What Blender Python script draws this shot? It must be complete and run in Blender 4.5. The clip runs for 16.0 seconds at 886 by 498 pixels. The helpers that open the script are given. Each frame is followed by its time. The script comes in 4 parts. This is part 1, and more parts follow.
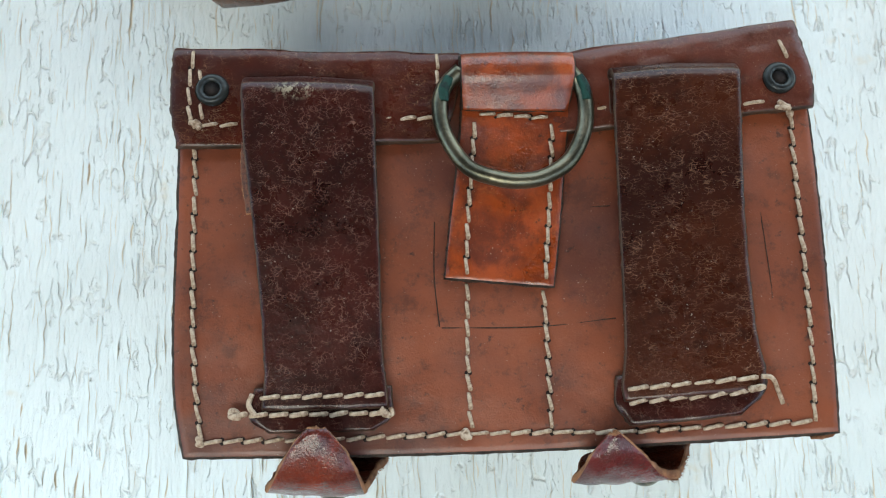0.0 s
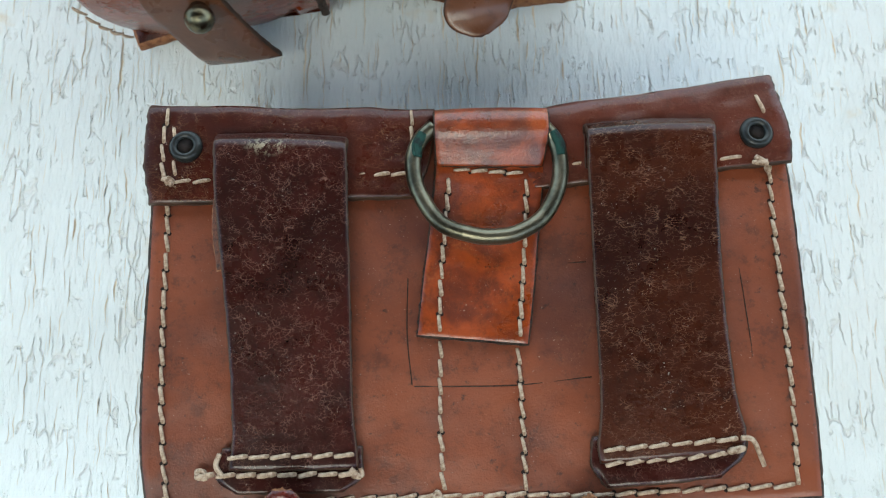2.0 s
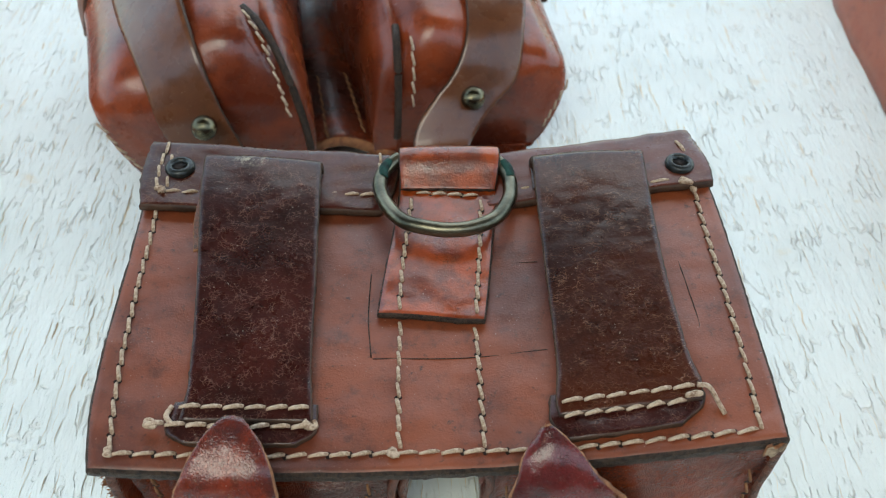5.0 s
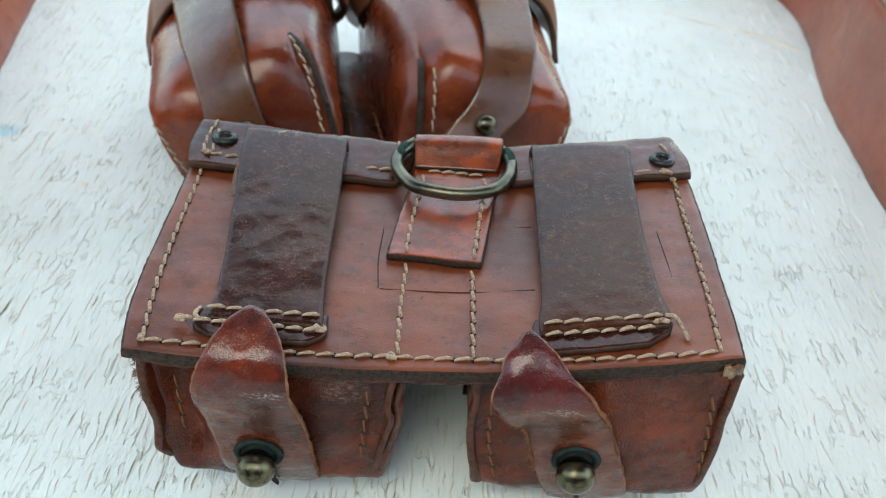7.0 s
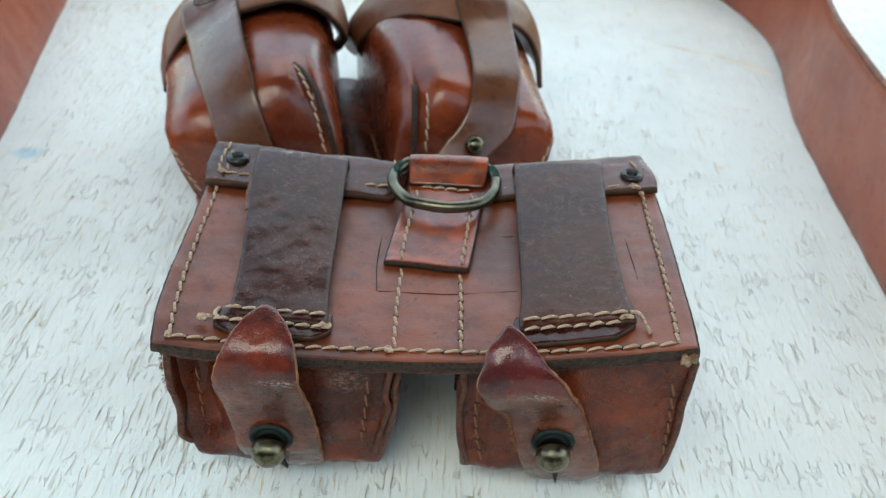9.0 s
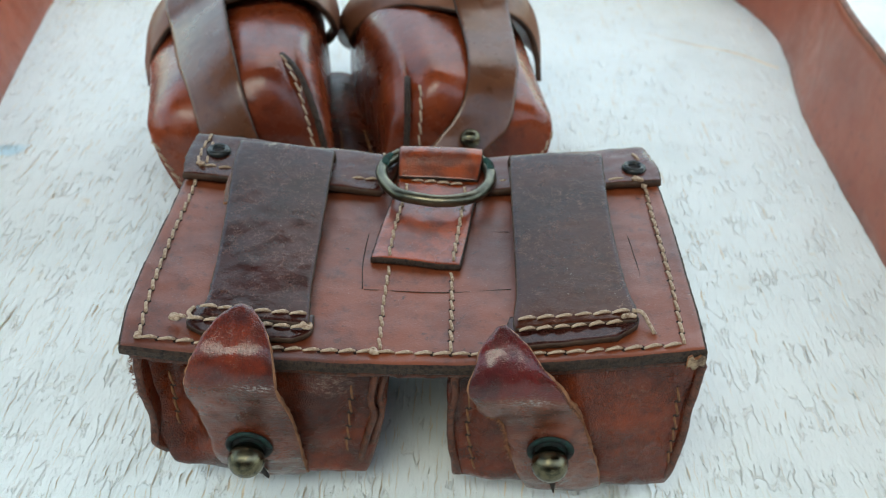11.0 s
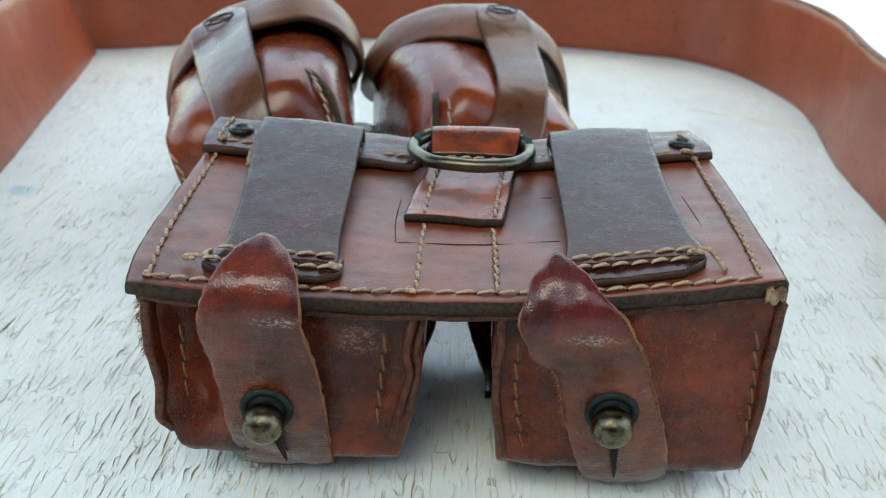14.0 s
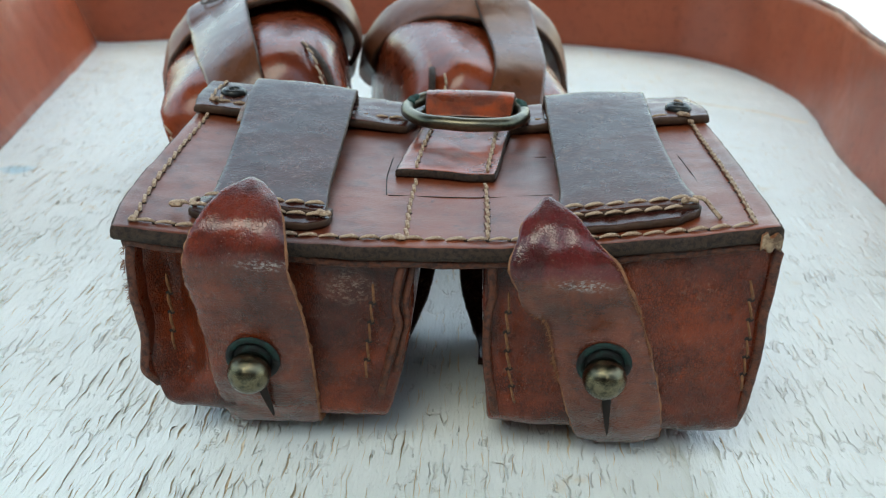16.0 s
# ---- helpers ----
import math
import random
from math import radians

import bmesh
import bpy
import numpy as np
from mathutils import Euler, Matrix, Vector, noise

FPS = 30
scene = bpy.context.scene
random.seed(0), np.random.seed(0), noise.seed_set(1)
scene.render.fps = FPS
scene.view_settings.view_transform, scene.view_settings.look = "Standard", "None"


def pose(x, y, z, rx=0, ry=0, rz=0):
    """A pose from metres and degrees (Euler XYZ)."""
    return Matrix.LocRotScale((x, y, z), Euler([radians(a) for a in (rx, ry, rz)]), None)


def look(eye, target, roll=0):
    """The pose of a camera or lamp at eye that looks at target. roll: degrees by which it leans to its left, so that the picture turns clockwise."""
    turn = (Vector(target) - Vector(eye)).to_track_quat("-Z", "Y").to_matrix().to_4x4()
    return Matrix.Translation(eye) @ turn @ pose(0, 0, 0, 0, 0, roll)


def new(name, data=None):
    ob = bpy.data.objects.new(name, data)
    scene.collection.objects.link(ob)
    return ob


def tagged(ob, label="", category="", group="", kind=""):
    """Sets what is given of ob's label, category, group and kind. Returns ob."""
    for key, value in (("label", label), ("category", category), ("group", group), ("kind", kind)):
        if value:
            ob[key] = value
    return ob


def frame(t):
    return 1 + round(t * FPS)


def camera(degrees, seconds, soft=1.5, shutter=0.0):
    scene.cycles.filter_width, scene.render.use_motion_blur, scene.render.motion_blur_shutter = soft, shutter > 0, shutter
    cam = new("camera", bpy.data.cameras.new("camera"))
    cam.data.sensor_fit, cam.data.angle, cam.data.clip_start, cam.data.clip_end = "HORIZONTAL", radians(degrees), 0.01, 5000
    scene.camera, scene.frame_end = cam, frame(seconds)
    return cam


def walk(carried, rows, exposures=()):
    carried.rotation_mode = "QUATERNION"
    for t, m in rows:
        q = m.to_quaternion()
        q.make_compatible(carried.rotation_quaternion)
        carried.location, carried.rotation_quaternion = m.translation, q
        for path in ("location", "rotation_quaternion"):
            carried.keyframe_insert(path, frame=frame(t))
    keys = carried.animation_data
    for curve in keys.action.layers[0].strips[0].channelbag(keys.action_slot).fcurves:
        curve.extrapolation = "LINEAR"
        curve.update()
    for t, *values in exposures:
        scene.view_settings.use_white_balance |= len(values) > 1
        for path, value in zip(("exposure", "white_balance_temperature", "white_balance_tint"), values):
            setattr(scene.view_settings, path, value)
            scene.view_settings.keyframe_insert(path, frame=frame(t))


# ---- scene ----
cam = camera(52.75, 16.0, soft=1.1)
PATH = [
    (0, (-0.0211, 0.0032, 0.2668), (0.0534, 0.3803, -1.6959), 10.01),
    (0.5, (-0.015, 0.0039, 0.2736), (0.0617, 0.3835, -1.6885), 10.29),
    (1, (-0.0132, 0.0065, 0.2705), (0.0701, 0.3926, -1.6901), 11.04),
    (1.5, (-0.0153, 0.0038, 0.2646), (0.034, 0.4616, -1.6816), 5.17),
    (2, (-0.0104, 0.0049, 0.265), (0.023, 0.4925, -1.6743), 2.93),
    (2.5, (-0.0083, -0.0016, 0.2523), (0.0195, 0.5834, -1.66), 1.87),
    (3, (-0.0016, -0.0119, 0.2524), (0.0392, 0.6959, -1.6178), 2.51),
    (3.2, (-0.0014, -0.0171, 0.2498), (0.0372, 0.75, -1.5969), 2.05),
    (5.3, (-0.0052, -0.108, 0.2245), (0.0778, 1.3244, -1.1688), 2.76),
    (5.5, (-0.0044, -0.1138, 0.2208), (0.0931, 1.3572, -1.1308), 3.42),
    (6, (0.0071, -0.1336, 0.2114), (0.0702, 1.4052, -1.0645), 3.78),
    (6.5, (0.0044, -0.1466, 0.2112), (0.0219, 1.4265, -1.0237), 3.67),
    (7, (0.0011, -0.1535, 0.2106), (0.0062, 1.4364, -1.0027), 3.66),
    (7.5, (0.0026, -0.1651, 0.2119), (0.006, 1.4334, -0.9901), 3.53),
    (8, (0.0078, -0.1746, 0.2191), (0.0152, 1.4351, -0.9678), 3.52),
    (8.5, (0.0068, -0.1792, 0.2263), (0.0156, 1.4377, -0.9507), 3.42),
    (9, (0.0031, -0.179, 0.2251), (0.0113, 1.4383, -0.9515), 3.39),
    (9.2, (0.0019, -0.1789, 0.2234), (0.0102, 1.4385, -0.9529), 3.36),
    (11.3, (0.0083, -0.167, 0.2135), (-0.0011, 1.4589, -0.9511), 2.80),
    (11.5, (0.0086, -0.1683, 0.2124), (-0.0226, 1.471, -0.9329), 2.09),
    (12, (0.0028, -0.1729, 0.196), (-0.0283, 1.5285, -0.855), 2.18),
    (12.5, (0.0028, -0.1782, 0.1782), (-0.0265, 1.5822, -0.7706), 2.12),
    (13, (0.0029, -0.1798, 0.167), (-0.0301, 1.611, -0.7229), 2.03),
    (13.5, (0.0032, -0.1782, 0.1621), (-0.0353, 1.6217, -0.709), 2.03),
    (14, (0.0019, -0.1771, 0.1553), (-0.0388, 1.6285, -0.7038), 2.11),
    (14.5, (0.0017, -0.1784, 0.1488), (-0.0384, 1.6287, -0.7073), 2.18),
    (15, (0.0038, -0.1812, 0.1458), (-0.0408, 1.632, -0.6971), 2.33),
    (15.5, (0.0051, -0.181, 0.141), (-0.0434, 1.6367, -0.6919), 2.37),
    (16, (0.0057, -0.1807, 0.1401), (-0.0454, 1.6396, -0.6868), 2.30),
]
EXPOSURE, KELVIN, TINT = 2.17, 7700, -4.0
walk(cam, [(t, look(eye, target, roll)) for t, eye, target, roll in PATH], exposures=[(0.0, EXPOSURE + 0.25, KELVIN, TINT), (3.0, EXPOSURE + 0.22, KELVIN, TINT), (7.0, EXPOSURE + 0.1, KELVIN + 200, TINT), (12.0, EXPOSURE, KELVIN + 200, TINT), (16.0, EXPOSURE, KELVIN + 200, TINT)])
# the lens's depth of field: close focus on the near pouch
cam.data.dof.use_dof = True
cam.data.dof.focus_distance = 0.215
cam.data.dof.aperture_fstop = 25.0

# ---- world and light: open shade under a bright sky ----
world = bpy.data.worlds.new("world")
scene.world = world
world.use_nodes = True
wn = world.node_tree.nodes
sky = wn.new("ShaderNodeTexSky")
sky.sky_type = "NISHITA"
sky.sun_disc = False
sky.sun_elevation = radians(80)
sky.sun_rotation = radians(40)
sky.air_density, sky.dust_density, sky.ozone_density = 1.0, 2.5, 1.0
world.node_tree.links.new(sky.outputs[0], wn["Background"].inputs[0])
wn["Background"].inputs[1].default_value = 0.15
sun = bpy.data.lights.new("sun", "SUN")
sun.energy, sun.angle, sun.color = 0.38, radians(34), (1.0, 0.98, 0.96)
sun_ob = new("sun", sun)
sun_ob.matrix_world = look((-0.22, -0.55, 0.81), (0, 0, 0))


# ---- materials ----
def nodes_of(name):
    m = bpy.data.materials.new(name)
    m.use_nodes = True
    nt = m.node_tree
    return m, nt, nt.nodes["Principled BSDF"]


def link(nt, a, b):
    nt.links.new(a, b)


def coords(nt, scale=(1, 1, 1), spread=0.0):
    tc = nt.nodes.new("ShaderNodeTexCoord")
    mp = nt.nodes.new("ShaderNodeMapping")
    mp.inputs["Scale"].default_value = scale
    link(nt, tc.outputs["Object"], mp.inputs[0])
    return mp.outputs[0]


def noise_tex(nt, vec, scale, detail=4.0, rough=0.55, distort=0.0):
    n = nt.nodes.new("ShaderNodeTexNoise")
    n.inputs["Scale"].default_value = scale
    n.inputs["Detail"].default_value = detail
    n.inputs["Roughness"].default_value = rough
    n.inputs["Distortion"].default_value = distort
    link(nt, vec, n.inputs["Vector"])
    return n.outputs["Fac"]


def ramp(nt, fac, lo, hi, a=0.0, b=1.0):
    r = nt.nodes.new("ShaderNodeMapRange")
    r.interpolation_type = "SMOOTHSTEP"
    for k, v in zip((1, 2, 3, 4), (lo, hi, a, b)):
        r.inputs[k].default_value = v
    link(nt, fac, r.inputs[0])
    return r.outputs[0]


def mix(nt, fac, a, b, mode="MIX"):
    n = nt.nodes.new("ShaderNodeMix")
    n.data_type, n.blend_type = "RGBA", mode
    for sock, v in ((n.inputs[0], fac), (n.inputs[6], a), (n.inputs[7], b)):
        if isinstance(v, (int, float)):
            sock.default_value = v
        elif isinstance(v, tuple):
            sock.default_value = (*v, 1)
        else:
            link(nt, v, sock)
    return n.outputs[2]


def maths(nt, op, a, b):
    n = nt.nodes.new("ShaderNodeMath")
    n.operation = op
    for sock, v in zip(n.inputs, (a, b)):
        if isinstance(v, (int, float)):
            sock.default_value = v
        else:
            link(nt, v, sock)
    return n.outputs[0]


def bump(nt, height, dist, strength=1.0, chain=None):
    n = nt.nodes.new("ShaderNodeBump")
    n.inputs["Strength"].default_value = strength
    n.inputs["Distance"].default_value = dist
    link(nt, height, n.inputs["Height"])
    if chain is not None:
        link(nt, chain, n.inputs["Normal"])
    return n.outputs[0]


def leather(name, base, dark, rough=(0.32, 0.5), grain=900, grain_depth=0.00012, blotch=38, spots=0.6, wear=(0.5, 0.3, 0.16), wear_glint_amount=0.25,
            wrinkle=0.0, gloss=0.5, sheen=0.18, stains=(), scuff=None, lumps=0.00016, wax=0.15, pore=0.0, ior=1.55, scuff_tone=(0.5, 0.45, 0.42), crease=(1, 1, 1), polished=None):
    """Old waxed leather: blotches, dark flecks, rubbed patches, pebbled grain, a net of wrinkles.
    stains: x, y, z, radius of dark marks; scuff: x, y, z, half sizes of a rubbed pale band;
    polished: height above which the leather is smooth, with its two colours, creased across below."""
    m, nt, p = nodes_of(name)
    v = coords(nt)
    big = noise_tex(nt, v, blotch, 5, 0.6, 0.4)
    fine = noise_tex(nt, v, 420, 4, 0.65)
    col = mix(nt, ramp(nt, big, 0.35, 0.68), base, dark)
    if polished:
        sep = nt.nodes.new("ShaderNodeSeparateXYZ")
        link(nt, v, sep.inputs[0])
        height = maths(nt, "ADD", sep.outputs["Z"], maths(nt, "MULTIPLY", maths(nt, "SUBTRACT", big, 0.5), 0.008))
        smooth_part = ramp(nt, height, polished[0] - 0.0016, polished[0] + 0.0016)
        col = mix(nt, smooth_part, col, mix(nt, ramp(nt, big, 0.40, 0.66), polished[1], polished[2]))
    col = mix(nt, ramp(nt, noise_tex(nt, v, 170, 6, 0.78), 0.50, 0.68, 0.0, 0.6), col, tuple(c * 0.6 for c in dark))
    col = mix(nt, ramp(nt, fine, 0.60, 0.76, 0.0, spots), col, tuple(c * 0.3 for c in dark))
    rub = maths(nt, "MULTIPLY", ramp(nt, noise_tex(nt, v, 75, 3), 0.50, 0.72), ramp(nt, noise_tex(nt, v, 1500, 3, 0.7), 0.45, 0.7))
    col = mix(nt, maths(nt, "MULTIPLY", rub, wear_glint_amount), col, wear)
    patch = ramp(nt, noise_tex(nt, v, 55, 3), 0.35, 0.65, 0.3, 1.0)
    pores = noise_tex(nt, v, grain * 1.3, 3, 0.6)
    nrm = bump(nt, maths(nt, "MULTIPLY", pores, patch), grain_depth * 3.0, 0.7)
    nrm = bump(nt, fine, grain_depth * 2.5, 0.6, nrm)
    wavy = noise_tex(nt, v, 130, 4, 0.6)
    nrm = bump(nt, wavy, lumps, 0.55, nrm)
    film = bump(nt, noise_tex(nt, v, grain * 0.55, 2, 0.5), grain_depth, 0.6, bump(nt, wavy, lumps, 0.6))

    cv = coords(nt, crease)

    def threads(scale, width):
        nz = nt.nodes.new("ShaderNodeTexNoise")
        nz.inputs["Scale"].default_value = scale * 0.8
        nz.inputs["Detail"].default_value = 1.5
        link(nt, cv, nz.inputs["Vector"])
        sc = nt.nodes.new("ShaderNodeVectorMath")
        sc.operation = "SCALE"
        sc.inputs[3].default_value = 1.5 / scale
        link(nt, nz.outputs["Color"], sc.inputs[0])
        warp = nt.nodes.new("ShaderNodeVectorMath")
        link(nt, cv, warp.inputs[0])
        link(nt, sc.outputs[0], warp.inputs[1])
        vor = nt.nodes.new("ShaderNodeTexVoronoi")
        vor.feature = "DISTANCE_TO_EDGE"
        vor.inputs["Scale"].default_value = scale
        link(nt, warp.outputs[0], vor.inputs["Vector"])
        return ramp(nt, vor.outputs["Distance"], 0.0, width, 1.0, 0.0)

    if pore:
        deep = maths(nt, "MULTIPLY", threads(grain * 0.95, 0.24), ramp(nt, noise_tex(nt, v, 110, 4, 0.6), 0.35, 0.6, 0.35, 1.0))
        nrm = bump(nt, deep, -0.00026, 0.9, nrm)
        film = bump(nt, deep, -0.000035, 0.7, film)
        # pore lines darkened in colour, painting the shade the bump alone loses
        col = mix(nt, maths(nt, "MULTIPLY", deep, pore), col, tuple(c * 0.22 for c in dark))
        # pale worn specks that also put the grain's glints into the colour
        rubbed = maths(nt, "MULTIPLY", ramp(nt, noise_tex(nt, cv, 900, 3, 0.6), 0.56, 0.70), ramp(nt, noise_tex(nt, v, 95, 3, 0.6), 0.46, 0.62))
        col = mix(nt, maths(nt, "MULTIPLY", rubbed, wear_glint_amount), col, wear)
    if polished:
        folds = noise_tex(nt, coords(nt, (0.22, 0.6, 1.3)), 620, 4, 0.6)
        folds = maths(nt, "MULTIPLY", folds, maths(nt, "SUBTRACT", 1.0, smooth_part))
        nrm = bump(nt, folds, 0.00035, 0.8, nrm)
        film = bump(nt, folds, 0.00010, 0.8, film)
        col = mix(nt, maths(nt, "MULTIPLY", ramp(nt, folds, 0.54, 0.66), 0.5), col, tuple(c * 0.5 for c in dark))
    if wrinkle:
        net = maths(nt, "MAXIMUM", maths(nt, "MULTIPLY", threads(grain * 0.75, 0.055), 0.8), threads(grain * 0.3, 0.022))
        net = maths(nt, "MULTIPLY", net, ramp(nt, noise_tex(nt, v, 420, 3, 0.6), 0.42, 0.58))
        some = ramp(nt, noise_tex(nt, v, 62, 5, 0.7), 0.32, 0.66, 0.25, 1.0)
        net = maths(nt, "MULTIPLY", net, some)
        nrm = bump(nt, net, -0.00002, 0.6, nrm)
        col = mix(nt, maths(nt, "MULTIPLY", net, wrinkle), col, wear)
    for x, y, z, r in stains:
        d = nt.nodes.new("ShaderNodeVectorMath")
        d.operation = "DISTANCE"
        link(nt, v, d.inputs[0])
        d.inputs[1].default_value = (x, y, z)
        edge = maths(nt, "ADD", d.outputs["Value"], maths(nt, "MULTIPLY", maths(nt, "SUBTRACT", noise_tex(nt, v, 500, 4, 0.7), 0.5), r * 2.2))
        col = mix(nt, ramp(nt, edge, r * 0.1, r, 0.5, 0.0), col, tuple(c * 0.25 for c in dark))
    if scuff:
        x, y, z, hx, hy, hz = scuff
        mp = nt.nodes.new("ShaderNodeMapping")
        mp.vector_type = "TEXTURE"
        mp.inputs["Location"].default_value = (x, y, z)
        mp.inputs["Scale"].default_value = (hx, hy, hz)
        link(nt, v, mp.inputs[0])
        ln = nt.nodes.new("ShaderNodeVectorMath")
        ln.operation = "LENGTH"
        link(nt, mp.outputs[0], ln.inputs[0])
        f = maths(nt, "MULTIPLY", ramp(nt, ln.outputs["Value"], 0.3, 1.0, 1.0, 0.0), ramp(nt, noise_tex(nt, coords(nt, (1, 1, 2)), 700, 4, 0.75), 0.48, 0.62))
        col = mix(nt, f, col, scuff_tone)
    dust = maths(nt, "MULTIPLY", ramp(nt, noise_tex(nt, v, 1900, 2, 0.5), 0.69, 0.74), ramp(nt, noise_tex(nt, v, 120, 3), 0.45, 0.6, 0.05, 0.45))
    col = mix(nt, dust, col, (0.42, 0.36, 0.31))
    link(nt, col, p.inputs["Base Color"])
    link(nt, ramp(nt, noise_tex(nt, v, 90, 4, 0.6), 0.3, 0.7, rough[0], rough[1]), p.inputs["Roughness"])
    link(nt, nrm, p.inputs["Normal"])
    p.inputs["Specular IOR Level"].default_value = gloss
    p.inputs["Coat Weight"].default_value = wax
    p.inputs["Coat Roughness"].default_value = sheen
    p.inputs["Coat IOR"].default_value = ior
    link(nt, film, p.inputs["Coat Normal"])
    return m


def plain(name, base, dark, rough, metal=0.0, scale=200, relief=0.0002, spread=(0.4, 0.65), gloss=0.3):
    m, nt, p = nodes_of(name)
    v = coords(nt)
    f = noise_tex(nt, v, scale, 5, 0.65)
    link(nt, mix(nt, ramp(nt, f, spread[0], spread[1]), base, dark), p.inputs["Base Color"])
    p.inputs["Roughness"].default_value = rough
    p.inputs["Metallic"].default_value = metal
    p.inputs["Specular IOR Level"].default_value = gloss
    link(nt, bump(nt, noise_tex(nt, v, scale * 6, 4, 0.7), relief, 0.8), p.inputs["Normal"])
    return m


M_PANEL = leather("panel_leather", (0.190, 0.042, 0.014), (0.078, 0.016, 0.007), (0.34, 0.46), 1500, 0.00006, 24, 0.95, (0.34, 0.15, 0.08), 0.16, gloss=0.38, wax=0.36, sheen=0.42, wrinkle=0.10, lumps=0.00009,
                  stains=((-0.022, 0.030, 0.061, 0.0030), (0.0612, 0.0280, 0.065, 0.0016), (0.012, 0.012, 0.061, 0.0012), (-0.062, 0.020, 0.062, 0.003), (0.02, 0.055, 0.063, 0.006), (-0.0185, 0.004, 0.060, 0.0016), (0.0190, 0.0180, 0.061, 0.0010)))
M_LOOP = leather("belt_loop_leather", (0.040, 0.0080, 0.0058), (0.015, 0.0035, 0.003), (0.24, 0.36), 1000, 0.00009, 36, 0.4, (0.36, 0.19, 0.14), 0.0, 0.34, 0.08, wax=0.42, sheen=0.17,
                 stains=((-0.0405, 0.0505, 0.070, 0.004),), scuff=(-0.046, 0.0775, 0.0755, 0.007, 0.003, 0.004), scuff_tone=(0.24, 0.19, 0.13), lumps=0.00010, crease=(1, 1.3, 1))
M_LOOP_TAN = leather("belt_loop_leather_faded", (0.048, 0.0110, 0.0048), (0.018, 0.0042, 0.003), (0.24, 0.36), 1000, 0.00009, 24, 0.4, (0.36, 0.19, 0.12), 0.0, 0.34, 0.08, wax=0.42, sheen=0.17, lumps=0.00010, crease=(0.7, 1.5, 1))
M_FOLD = leather("top_fold_leather", (0.060, 0.011, 0.006), (0.032, 0.007, 0.005), (0.22, 0.36), 1100, 0.00006, 45, 0.4, wear_glint_amount=0.06, wrinkle=0.2, gloss=0.2, wax=0.2, crease=(0.7, 1.5, 1))
M_FOLD_R = leather("top_fold_leather_red", (0.090, 0.018, 0.009), (0.055, 0.011, 0.006), (0.26, 0.40), 1100, 0.00005, 40, 0.5, wear_glint_amount=0.08, wrinkle=0.12, gloss=0.3, wax=0.2)
M_TAB = leather("orange_tab_leather", (0.275, 0.040, 0.005), (0.095, 0.013, 0.003), (0.25, 0.4), 1200, 0.00009, 120, 0.95, (0.42, 0.16, 0.06), 0.30, 0.2, wax=0.3, crease=(1, 0.6, 1))
M_BODY = leather("pouch_body_leather", (0.205, 0.034, 0.010), (0.042, 0.008, 0.005), (0.22, 0.36), 1350, 0.00010, 38, 0.35, (0.36, 0.20, 0.14), 0.22, 0.0, 0.12, pore=0.6, wax=0.4, sheen=0.15, scuff=(-0.0205, -0.001, 0.0470, 0.008, 0.01, 0.006), scuff_tone=(0.22, 0.14, 0.11), crease=(1.2, 1, 0.8))
M_STRAP = leather("closing_strap_leather", (0.215, 0.038, 0.012), (0.070, 0.013, 0.006), (0.22, 0.34), 1350, 0.00008, 55, 0.4, (0.38, 0.22, 0.15), 0.2, 0.0, 0.12, pore=0.36, wax=0.6, sheen=0.13, ior=1.6, crease=(1.2, 1, 0.8), scuff=(-0.037, -0.0105, 0.0578, 0.0085, 0.01, 0.0020), polished=(0.0585, (0.205, 0.024, 0.008), (0.060, 0.007, 0.006)), scuff_tone=(0.34, 0.29, 0.27))
M_STRAP_R = leather("closing_strap_leather_plum", (0.180, 0.040, 0.016), (0.070, 0.015, 0.008), (0.22, 0.34), 1350, 0.00008, 55, 0.4, (0.38, 0.22, 0.15), 0.2, 0.0, 0.12, pore=0.36, wax=0.6, sheen=0.13, ior=1.6, crease=(1, 1, 1.2), scuff=(0.031, -0.0100, 0.0560, 0.009, 0.01, 0.0022), polished=(0.0570, (0.120, 0.010, 0.010), (0.055, 0.005, 0.007)), scuff_tone=(0.34, 0.29, 0.27))
M_REAR = leather("rear_pouch_leather", (0.225, 0.040, 0.012), (0.095, 0.016, 0.007), (0.22, 0.36), 800, 0.00006, 30, 0.4, (0.33, 0.14, 0.07), 0.15, 0.10, 0.2, lumps=0.00030, wax=0.45, sheen=0.22)
M_REAR_STRAP = leather("rear_strap_leather", (0.125, 0.042, 0.017), (0.078, 0.024, 0.010), (0.24, 0.34), 1000, 0.00002, 40, 0.3, (0.3, 0.17, 0.08), 0.1, 0.0, 0.3, lumps=0.00006, wax=0.3)
M_LID = leather("cover_leather", (0.175, 0.062, 0.028), (0.125, 0.042, 0.019), (0.38, 0.46), 1000, 0.00002, 30, 0.2, (0.3, 0.17, 0.08), 0.05, 0.0, 0.4, lumps=0.00001, wax=0.05)
M_BELT = leather("belt_leather", (0.34, 0.074, 0.031), (0.26, 0.052, 0.022), (0.30, 0.42), 1400, 0.00004, 14, 0.15, (0.45, 0.16, 0.08), 0.1, 0.0, 0.5, wax=0.1)
M_EDGE = plain("dark_leather_edge", (0.058, 0.035, 0.024), (0.016, 0.011, 0.009), 0.5, 0, 900, 0.0006, gloss=0.22)
M_LID_EDGE = plain("cover_edge", (0.060, 0.030, 0.018), (0.028, 0.015, 0.010), 0.55, 0, 200, 0.0002, gloss=0.25)
M_BELT_EDGE = plain("belt_edge", (0.20, 0.060, 0.028), (0.11, 0.034, 0.018), 0.5, 0, 150, 0.0002)
